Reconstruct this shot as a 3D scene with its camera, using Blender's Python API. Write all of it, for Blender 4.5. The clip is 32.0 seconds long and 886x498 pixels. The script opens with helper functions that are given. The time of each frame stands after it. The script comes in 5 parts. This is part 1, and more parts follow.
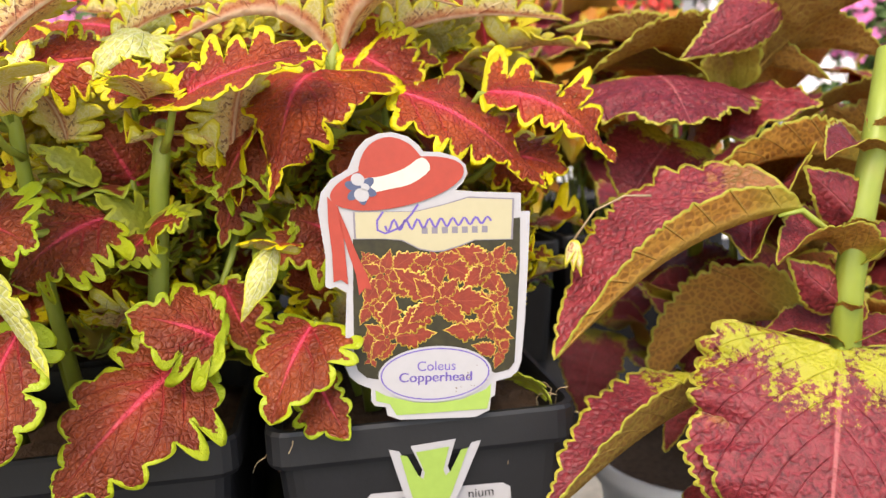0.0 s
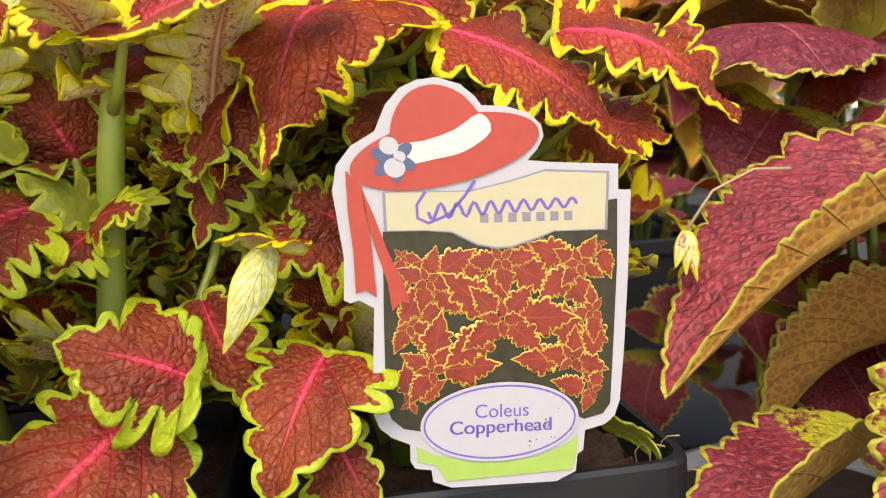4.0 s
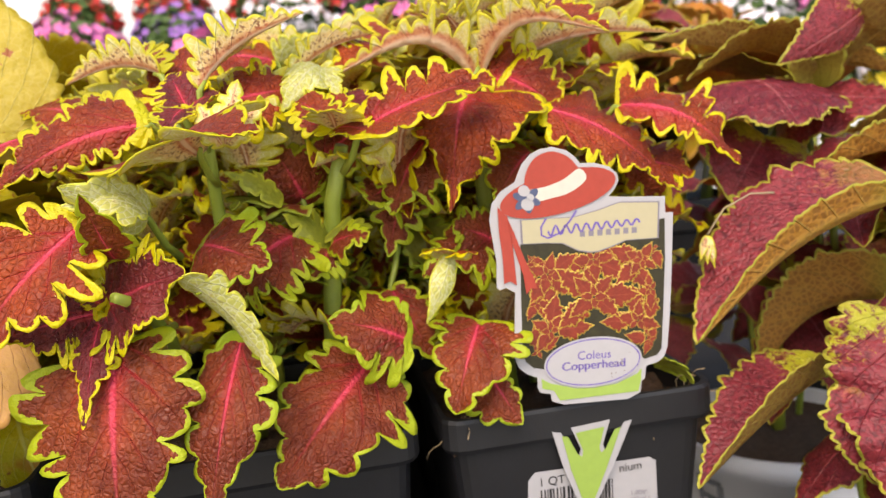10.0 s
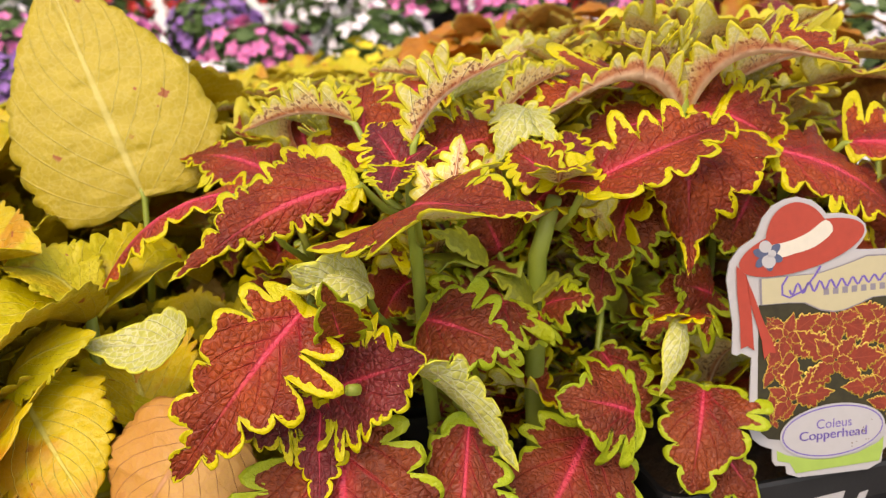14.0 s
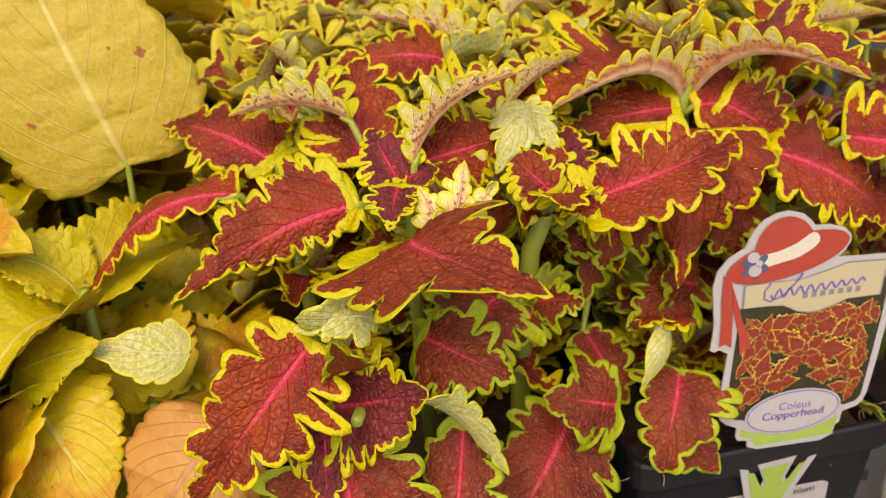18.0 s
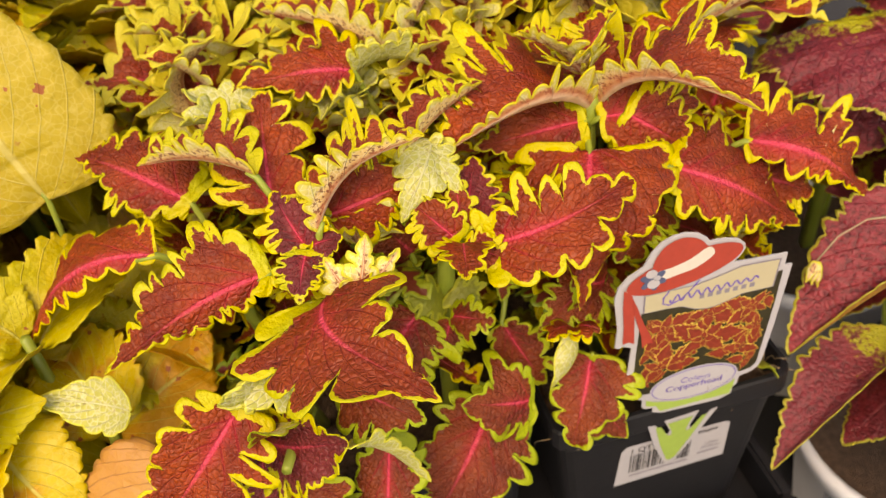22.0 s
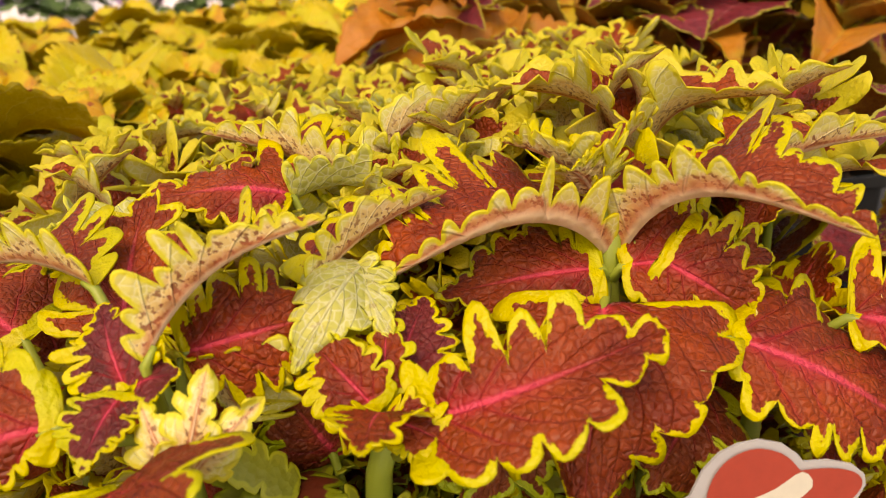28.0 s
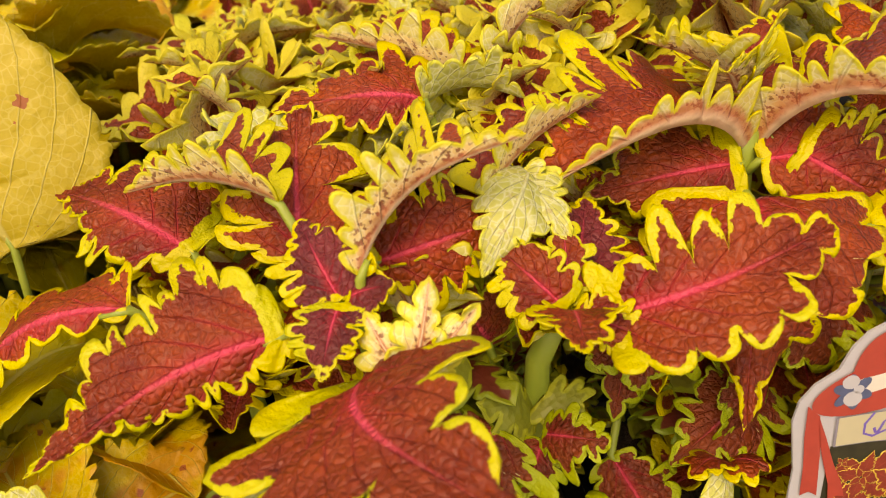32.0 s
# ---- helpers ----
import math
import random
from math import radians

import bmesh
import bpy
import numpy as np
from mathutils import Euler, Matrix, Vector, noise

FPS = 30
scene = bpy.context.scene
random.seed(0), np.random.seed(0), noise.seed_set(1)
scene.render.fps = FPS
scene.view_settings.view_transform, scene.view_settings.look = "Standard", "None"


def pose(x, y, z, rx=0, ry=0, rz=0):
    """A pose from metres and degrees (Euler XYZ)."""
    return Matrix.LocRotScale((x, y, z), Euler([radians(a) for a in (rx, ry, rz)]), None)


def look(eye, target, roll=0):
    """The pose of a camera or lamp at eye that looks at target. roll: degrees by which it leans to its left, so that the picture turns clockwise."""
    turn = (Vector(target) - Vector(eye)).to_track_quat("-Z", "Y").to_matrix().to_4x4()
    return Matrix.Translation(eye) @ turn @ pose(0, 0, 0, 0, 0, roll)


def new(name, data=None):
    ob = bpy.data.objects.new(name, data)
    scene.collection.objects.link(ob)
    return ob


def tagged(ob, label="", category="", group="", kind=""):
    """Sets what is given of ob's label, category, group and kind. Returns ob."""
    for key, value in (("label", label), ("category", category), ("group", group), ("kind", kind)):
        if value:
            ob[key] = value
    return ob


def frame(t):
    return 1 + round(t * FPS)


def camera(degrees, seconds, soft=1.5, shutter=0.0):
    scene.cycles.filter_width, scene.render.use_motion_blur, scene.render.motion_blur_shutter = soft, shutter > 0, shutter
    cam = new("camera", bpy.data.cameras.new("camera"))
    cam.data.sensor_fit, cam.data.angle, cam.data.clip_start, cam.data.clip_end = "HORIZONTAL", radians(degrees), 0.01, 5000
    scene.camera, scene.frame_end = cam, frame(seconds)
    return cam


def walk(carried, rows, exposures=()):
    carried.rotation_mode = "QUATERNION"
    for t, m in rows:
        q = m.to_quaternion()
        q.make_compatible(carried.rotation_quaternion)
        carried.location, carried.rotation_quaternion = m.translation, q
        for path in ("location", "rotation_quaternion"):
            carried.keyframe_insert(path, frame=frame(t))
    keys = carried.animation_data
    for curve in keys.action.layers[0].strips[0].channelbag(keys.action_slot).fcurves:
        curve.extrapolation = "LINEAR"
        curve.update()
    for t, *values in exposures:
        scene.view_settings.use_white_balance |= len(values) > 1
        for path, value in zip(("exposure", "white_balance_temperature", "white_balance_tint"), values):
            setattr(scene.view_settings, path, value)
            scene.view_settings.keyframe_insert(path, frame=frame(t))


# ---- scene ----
cam = camera(58.22, 32.0, 1.0)
cam.data.dof.use_dof, cam.data.dof.focus_distance, cam.data.dof.aperture_fstop = True, 0.22, 20.0
# seconds, place, turn
ROWS = [
    (0, -0.0042, 0.0052, 0.191, 81.8, 2.77, -0.84),
    (0.5, -0.0088, 0.0185, 0.1838, 82.03, 3.11, -0.87),
    (1, -0.0113, 0.0323, 0.1804, 82.21, 3.3, -0.94),
    (1.5, -0.0131, 0.0433, 0.1778, 82.47, 3.38, -0.92),
    (2, -0.0125, 0.0522, 0.1756, 82.68, 3.47, -0.67),
    (2.5, -0.0159, 0.0617, 0.1744, 82.81, 3.54, -0.67),
    (4.5, -0.0235, 0.0902, 0.1753, 83.15, 3.73, -0.92),
    (5, -0.0336, 0.0911, 0.1793, 83.27, 3.75, -1.16),
    (5.5, -0.0444, 0.0864, 0.1787, 83.5, 3.75, -1.27),
    (6, -0.0474, 0.0748, 0.1824, 83.29, 3.95, -1.54),
    (6.5, -0.0467, 0.0592, 0.1807, 83.24, 4.17, -1.99),
    (7, -0.0476, 0.0449, 0.1822, 83.09, 4.23, -2.01),
    (7.5, -0.0504, 0.0336, 0.1854, 83.21, 4.51, -2.07),
    (8, -0.0505, 0.0157, 0.1894, 83.02, 4.58, -2.5),
    (8.5, -0.0528, 0.0075, 0.2007, 82.78, 4.77, -2.29),
    (9, -0.0562, -0.0009, 0.2051, 82.11, 4.89, -2.29),
    (9.5, -0.0651, -0.011, 0.2076, 81.65, 5.11, -1.96),
    (10, -0.0688, -0.0232, 0.205, 81.06, 5.18, -2.01),
    (10.5, -0.0769, -0.0296, 0.2116, 80.76, 5.27, -1.94),
    (11, -0.0888, -0.033, 0.2093, 80.45, 5.48, -1.93),
    (11.5, -0.0952, -0.032, 0.2105, 80.23, 5.69, -2.33),
    (12, -0.1084, -0.0257, 0.2212, 80.12, 5.77, -2.51),
    (12.5, -0.1205, -0.0209, 0.2311, 80.02, 5.75, -2.95),
    (13, -0.1307, -0.0098, 0.2382, 79.59, 5.7, -3.38),
    (13.5, -0.1389, 0.0013, 0.2404, 79.53, 6.19, -1.6),
    (14, -0.1361, 0.0122, 0.2368, 79.64, 6.34, -0.57),
    (14.5, -0.1347, 0.023, 0.2371, 79.62, 6.52, -0.43),
    (16.5, -0.1393, 0.0255, 0.2623, 71.2, 5.12, -1.42),
    (17, -0.1442, 0.0308, 0.2739, 68.58, 4.93, -1.82),
    (17.5, -0.1447, 0.0343, 0.2917, 66.65, 4.68, -2.33),
    (18, -0.1412, 0.0318, 0.3057, 64.97, 4.52, -2.89),
    (18.5, -0.1381, 0.0335, 0.3179, 62.77, 4.44, -3.42),
    (19, -0.132, 0.036, 0.3271, 60.09, 4.56, -3.78),
    (19.5, -0.1301, 0.0383, 0.3394, 56.77, 4.43, -4.24),
    (20, -0.1277, 0.0414, 0.3512, 53.85, 4.61, -4.5),
    (20.5, -0.122, 0.0478, 0.3646, 50.91, 5.62, -5.2),
    (21, -0.1203, 0.0559, 0.3732, 48.76, 6.3, -5.61),
    (21.5, -0.1133, 0.0563, 0.3779, 48.64, 6.68, -5.75),
    (22, -0.1058, 0.0632, 0.3823, 49.97, 6.74, -5.79),
    (22.5, -0.0944, 0.0686, 0.3767, 50.76, 6.08, -5.11),
    (23, -0.0856, 0.078, 0.3695, 53.11, 5.76, -4.35),
    (23.5, -0.0773, 0.0835, 0.3638, 56.34, 5.8, -2.65),
    (24, -0.0701, 0.0878, 0.3563, 59.05, 5.11, -1.28),
    (24.5, -0.0641, 0.0932, 0.3486, 62.73, 5.02, -0.5),
    (25, -0.0678, 0.0976, 0.3367, 64.14, 4.61, 0.4),
    (25.5, -0.0707, 0.1023, 0.3256, 66.59, 4.35, 0.93),
    (27.5, -0.0702, 0.1151, 0.2942, 73.01, 5.3, 1.41),
    (28, -0.074, 0.1246, 0.289, 72.94, 5.13, 1.52),
    (28.5, -0.082, 0.1329, 0.2872, 73.24, 4.86, 1.42),
    (29, -0.0897, 0.1327, 0.2887, 72.85, 4.94, 1.48),
    (29.5, -0.0976, 0.1279, 0.2933, 71.96, 5.3, 1.37),
    (30, -0.1023, 0.124, 0.297, 70.37, 5.76, 0.91),
    (30.5, -0.1075, 0.1219, 0.297, 69.78, 6.03, 0.34),
    (31, -0.1098, 0.1224, 0.2939, 68.06, 5.83, -0.1),
    (31.5, -0.1134, 0.1211, 0.3004, 66.39, 6.38, -0.49),
    (32, -0.1194, 0.1175, 0.306, 63.25, 6.58, -0.93),
]
walk(cam, [(t, pose(x, y, z, rx, ry, rz)) for t, x, y, z, rx, ry, rz in ROWS],
     [(0, 1.42, 8100, 14), (9, 1.28, 8200, 15), (13, 1.06, 8800, 17), (18, 0.88, 9400, 19), (20.5, 0.96, 9800, 19), (25, 1.10, 11400, 20), (28, 0.86, 11600, 20), (32, 0.96, 11600, 20)])

# world and light: a bright overcast day under a greenhouse cover
world = bpy.data.worlds.new("sky")
scene.world = world
world.use_nodes = True
wn = world.node_tree
sky = wn.nodes.new("ShaderNodeTexSky")
sky.sky_type, sky.sun_disc, sky.sun_elevation, sky.sun_rotation = "NISHITA", False, radians(53), radians(195)
wn.nodes["Background"].inputs[1].default_value = 0.15
wn.links.new(sky.outputs[0], wn.nodes["Background"].inputs[0])
sun_data = bpy.data.lights.new("sun", "SUN")
sun_data.energy, sun_data.angle, sun_data.color = 1.25, radians(40), (1.0, 0.95, 0.86)
sun = new("sun", sun_data)
sun.matrix_world = look((-0.45, -1.5, 2.5), (0, 0.35, 0))

BENCH = -0.035
rng = random.Random(7)


# ---- materials ----
class Nodes:
    def __init__(self, name, rough=0.5, metal=0.0):
        self.mat = bpy.data.materials.new(name)
        self.mat.use_nodes = True
        self.t = self.mat.node_tree
        self.bsdf = self.t.nodes["Principled BSDF"]
        self.bsdf.inputs["Roughness"].default_value = rough
        self.bsdf.inputs["Metallic"].default_value = metal

    def put(self, sock, v):
        if isinstance(v, bpy.types.NodeSocket):
            self.t.links.new(v, sock)
        elif v is not None:
            sock.default_value = (*v, 1) if isinstance(v, tuple) and len(v) == 3 and sock.type == "RGBA" else v

    def m(self, op, a, b=None, c=None, clamp=False):
        n = self.t.nodes.new("ShaderNodeMath")
        n.operation, n.use_clamp = op, clamp
        for i, v in enumerate((a, b, c)):
            self.put(n.inputs[i], v)
        return n.outputs[0]

    def step(self, v, lo, hi, a=0.0, b=1.0):
        n = self.t.nodes.new("ShaderNodeMapRange")
        n.interpolation_type = "SMOOTHSTEP"
        for i, x in enumerate((v, lo, hi, a, b)):
            self.put(n.inputs[i], x)
        return n.outputs[0]

    def mix(self, f, a, b):
        n = self.t.nodes.new("ShaderNodeMix")
        n.data_type = "RGBA"
        self.put(n.inputs[0], f), self.put(n.inputs[6], a), self.put(n.inputs[7], b)
        return n.outputs[2]

    def coord(self, which="Object"):
        return self.t.nodes.new("ShaderNodeTexCoord").outputs[which]

    def noise(self, scale, detail=3.0, rough=0.55, vec=None):
        n = self.t.nodes.new("ShaderNodeTexNoise")
        self.put(n.inputs["Vector"], vec if vec else self.coord())
        n.inputs["Scale"].default_value, n.inputs["Detail"].default_value, n.inputs["Roughness"].default_value = scale, detail, rough
        return n.outputs[0]

    def voronoi(self, scale, feature="F1", vec=None):
        n = self.t.nodes.new("ShaderNodeTexVoronoi")
        n.feature = feature
        self.put(n.inputs["Vector"], vec if vec else self.coord())
        n.inputs["Scale"].default_value = scale
        return n.outputs["Distance"]

    def rand(self):
        return self.t.nodes.new("ShaderNodeObjectInfo").outputs["Random"]

    def bump(self, h, strength=0.4, dist=0.001):
        n = self.t.nodes.new("ShaderNodeBump")
        n.inputs["Strength"].default_value, n.inputs["Distance"].default_value = strength, dist
        self.put(n.inputs["Height"], h)
        self.t.links.new(n.outputs[0], self.bsdf.inputs["Normal"])
        return n.outputs[0]

    def color(self, c):
        self.put(self.bsdf.inputs["Base Color"], c)
        return self

    def see_through(self, c, amount, normal=None):
        """Leaf light: part of the light passes through the blade."""
        tr = self.t.nodes.new("ShaderNodeBsdfTranslucent")
        mx = self.t.nodes.new("ShaderNodeMixShader")
        self.put(tr.inputs[0], c)
        if normal:
            self.t.links.new(normal, tr.inputs["Normal"])
        self.put(mx.inputs[0], amount)
        self.t.links.new(self.bsdf.outputs[0], mx.inputs[1])
        self.t.links.new(tr.outputs[0], mx.inputs[2])
        self.t.links.new(mx.outputs[0], self.t.nodes["Material Output"].inputs[0])

    def leaf_uv(self):
        s = self.t.nodes.new("ShaderNodeSeparateXYZ")
        self.t.links.new(self.coord("UV"), s.inputs[0])
        a = self.m("ABSOLUTE", self.m("MULTIPLY_ADD", s.outputs[0], 2.0, -1.0))
        return a, s.outputs[1], s.outputs[0]

    def margin(self, lobe=False):
        """Distance to the margin, in centimetres; lobe: how far out on a lobe instead."""
        m = self.t.nodes.new("ShaderNodeUVMap")
        m.uv_map = "Edge"
        s = self.t.nodes.new("ShaderNodeSeparateXYZ")
        self.t.links.new(m.outputs[0], s.inputs[0])
        return s.outputs[1 if lobe else 0]

    def veins(self, a, v, count, slope=0.45, wide=0.07):
        w = self.m("MULTIPLY", self.m("SUBTRACT", v, self.m("MULTIPLY", a, slope)), count)
        d = self.m("ABSOLUTE", self.m("SUBTRACT", self.m("FRACT", self.m("ADD", w, 10.0)), 0.5))
        lateral = self.step(d, 0.0, wide, 1.0, 0.0)
        mid = self.step(a, 0.015, 0.05, 1.0, 0.0)
        return self.m("MAXIMUM", lateral, mid), lateral, mid


def plain(name, c, rough=0.5, scale=80.0, spread=0.25, bump=0.15, dist=0.0006, metal=0.0):
    n = Nodes(name, rough, metal)
    k = n.noise(scale, 5.0)
    dark = tuple(x * (1 - spread) for x in c)
    lite = tuple(min(1.0, x * (1 + spread)) for x in c)
    n.color(n.mix(k, dark, lite))
    n.bump(n.noise(scale * 4, 4.0), bump, dist)
    return n.mat


def copper_top(name, thin, broad, dull=(0.21, 0.018, 0.010), bright=(0.47, 0.072, 0.014), lime=0.0, cream=0.0):
    """thin: width of the yellow border in the sinuses, broad: what the lobes add to it, in centimetres."""
    n = Nodes(name, 0.42)
    n.bsdf.inputs["Specular IOR Level"].default_value = 0.35
    a, v, u = n.leaf_uv()
    d = n.margin()
    k, fine = n.noise(150.0), n.noise(700.0, 4.0)
    wob = n.m("ADD", n.m("MULTIPLY", n.m("SUBTRACT", k, 0.5), 0.50), n.m("MULTIPLY", n.m("SUBTRACT", n.noise(420.0, 3.0), 0.5), 0.30))
    wob = n.m("SUBTRACT", wob, n.m("MULTIPLY", n.step(v, 0.02, 0.24, 0.5, 0.0), n.step(n.rand(), 0.35, 0.6, 0.2, 1.0)))
    rim = n.step(n.m("SUBTRACT", n.m("ADD", d, wob), n.m("MULTIPLY", n.margin(True), broad)), thin, thin + 0.025, 1.0, 0.0)
    every, lateral, mid = n.veins(a, v, 6.0, 0.55, 0.05)
    net = n.step(n.voronoi(460.0, "DISTANCE_TO_EDGE"), 0.0, 0.22, 1.0, 0.0)
    red = n.mix(n.step(n.noise(55.0, 4.0, 0.65), 0.3, 0.7), dull, bright)
    red = n.mix(n.m("MULTIPLY", net, 0.30), red, (0.12, 0.010, 0.008))
    red = n.mix(n.m("MULTIPLY", n.step(n.noise(1100.0, 2.0), 0.5, 0.72), 0.22), red, (0.10, 0.010, 0.007))
    red = n.mix(n.m("MULTIPLY", n.rand(), 0.34), red, (0.13, 0.018, 0.014))
    red = n.mix(n.m("MULTIPLY", lateral, 0.22), red, (0.09, 0.009, 0.009))
    halo = n.step(n.m("ADD", a, n.m("MULTIPLY", k, 0.16)), 0.06, 0.30, 1.0, 0.0)
    ray = n.m("MULTIPLY", n.veins(a, v, 6.0, 0.55, 0.16)[1], n.step(a, 0.15, 0.65, 0.8, 0.0))
    glow = n.m("MULTIPLY", n.m("MAXIMUM", halo, ray), n.step(v, 0.15, 0.8, 1.0, 0.0))
    red = n.mix(n.m("MULTIPLY", glow, 0.7), red, (0.62, 0.030, 0.055))
    red = n.mix(n.m("MULTIPLY", n.m("MULTIPLY", n.step(a, 0.012, 0.050, 1.0, 0.0), n.step(v, 0.35, 0.95, 1.0, 0.10)), 0.75), red, (0.86, 0.08, 0.15))
    yellow = n.mix(cream, n.mix(n.noise(70.0), (0.58, 0.49, 0.008), (0.74, 0.65, 0.02)), (0.80, 0.74, 0.30))
    yellow = n.mix(n.step(n.m("ADD", n.m("MULTIPLY", n.rand(), 0.5), n.noise(45.0, 2.0)), 0.70, 1.2, lime, min(1.0, lime + 0.4)), yellow, (0.34, 0.46, 0.025))
    c = n.mix(rim, red, yellow)
    n.color(c)
    n.put(n.bsdf.inputs["Roughness"], n.step(k, 0.2, 0.8, 0.32, 0.50))
    h = n.m("ADD", n.m("MULTIPLY", n.noise(700.0, 2.0), 0.6), n.m("MULTIPLY", n.m("MULTIPLY", n.m("ADD", every, n.m("MULTIPLY", net, 0.4)), -0.6), n.m("SUBTRACT", 1.0, rim)))
    h = n.m("ADD", h, n.m("MULTIPLY", n.m("MULTIPLY", n.step(n.voronoi(460.0, "DISTANCE_TO_EDGE"), 0.0, 0.45), 0.35), n.m("SUBTRACT", 1.0, rim)))
    nb = n.bump(n.m("ADD", h, n.m("MULTIPLY", n.noise(260.0, 2.0), 1.1)), 0.8, 0.0010)
    n.see_through(n.mix(0.45, c, (0.95, 0.55, 0.10)), 0.24, nb)
    return n.mat


def copper_back():
    n = Nodes("copper_leaf_underside", 0.6)
    a, v, u = n.leaf_uv()
    d, lobe = n.margin(), n.margin(True)
    k, fine = n.noise(140.0), n.noise(600.0, 4.0)
    every, lateral, mid = n.veins(a, v, 6.0, 0.55, 0.07)
    net = n.step(n.voronoi(420.0, "DISTANCE_TO_EDGE"), 0.0, 0.12, 1.0, 0.0)
    pale = n.mix(fine, (0.74, 0.70, 0.14), (0.84, 0.80, 0.28))
    pale = n.mix(n.m("MULTIPLY", n.m("MAXIMUM", net, lateral), 0.6), pale, (0.92, 0.90, 0.58))
    tan = n.mix(k, (0.78, 0.50, 0.16), (0.88, 0.72, 0.34))
    tan = n.mix(n.m("MULTIPLY", n.m("MAXIMUM", net, lateral), 0.5), tan, (0.92, 0.80, 0.52))
    spots = n.m("MULTIPLY", n.step(n.noise(700.0, 2.0), 0.54, 0.60), n.step(a, 0.10, 0.6, 0.9, 0.0))
    tan = n.mix(spots, tan, (0.24, 0.05, 0.025))
    tan = n.mix(n.step(n.m("ADD", a, n.m("MULTIPLY", fine, 0.10)), 0.08, 0.20, 0.8, 0.0), tan, (0.60, 0.13, 0.06))
    tan = n.mix(n.m("MULTIPLY", mid, 0.8), tan, (0.90, 0.70, 0.46))
    zone = n.m("MULTIPLY", n.step(n.m("ADD", a, n.m("MULTIPLY", n.m("SUBTRACT", k, 0.5), 0.5)), 0.30, 0.55, 1.0, 0.0), n.step(lobe, 0.0, 0.25, 1.0, 0.2))
    c = n.mix(zone, pale, tan)
    c = n.mix(n.step(n.m("ADD", d, n.m("MULTIPLY", n.m("SUBTRACT", fine, 0.5), 0.06)), 0.06, 0.12, 0.85, 0.0), c, (0.74, 0.67, 0.02))
    n.color(c)
    nb = n.bump(n.m("ADD", n.m("MULTIPLY", n.voronoi(420.0), -0.7), every), 0.6, 0.0007)
    n.see_through(n.mix(0.5, c, (0.98, 0.94, 0.50)), 0.22, nb)
    return n.mat


def pale_leaf():
    n = Nodes("pale_green_leaf", 0.55)
    a, v, u = n.leaf_uv()
    d, fine = n.margin(), n.noise(500.0, 4.0)
    every, lateral, mid = n.veins(a, v, 6.0, 0.55, 0.08)
    net = n.step(n.voronoi(380.0, "DISTANCE_TO_EDGE"), 0.0, 0.15, 1.0, 0.0)
    c = n.mix(n.noise(70.0), (0.44, 0.45, 0.08), (0.62, 0.60, 0.16))
    c = n.mix(n.m("MULTIPLY", n.m("MAXIMUM", net, every), 0.6), c, (0.72, 0.72, 0.48))
    c = n.mix(n.m("MULTIPLY", n.step(n.noise(600.0, 2.0), 0.60, 0.65), n.step(a, 0.05, 0.4, 0.4, 0.0)), c, (0.30, 0.14, 0.06))
    c = n.mix(n.step(n.m("ADD", d, n.m("MULTIPLY", n.m("SUBTRACT", fine, 0.5), 0.08)), 0.05, 0.10, 0.8, 0.0), c, (0.74, 0.72, 0.06))
    n.color(c)
    nb = n.bump(n.m("ADD", n.m("MULTIPLY", n.voronoi(380.0), -0.8), n.m("MULTIPLY", every, 0.4)), 0.8, 0.0009)
    n.see_through(n.mix(0.4, c, (0.9, 0.9, 0.4)), 0.22, nb)
    return n.mat


def lime_top():
    """Small shaded shoots: lime green with a brown-red eye."""
    n = Nodes("lime_leaf_top", 0.45)
    a, v, u = n.leaf_uv()
    k = n.noise(140.0)
    edge = n.m("ADD", n.margin(), n.m("MULTIPLY", n.m("SUBTRACT", k, 0.5), 0.3))
    isle = n.t.nodes.new("ShaderNodeNewGeometry").outputs["Random Per Island"]
    eye = n.mix(n.step(isle, 0.3, 0.7), (0.16, 0.024, 0.014), (0.26, 0.28, 0.03))
    c = n.mix(n.step(edge, 0.10, 0.16), n.mix(isle, (0.20, 0.28, 0.015), (0.44, 0.45, 0.04)), eye)
    n.color(c)
    nb = n.bump(n.m("MULTIPLY", n.voronoi(500.0), 0.8), 0.5, 0.0006)
    n.see_through(c, 0.22, nb)
    return n.mat


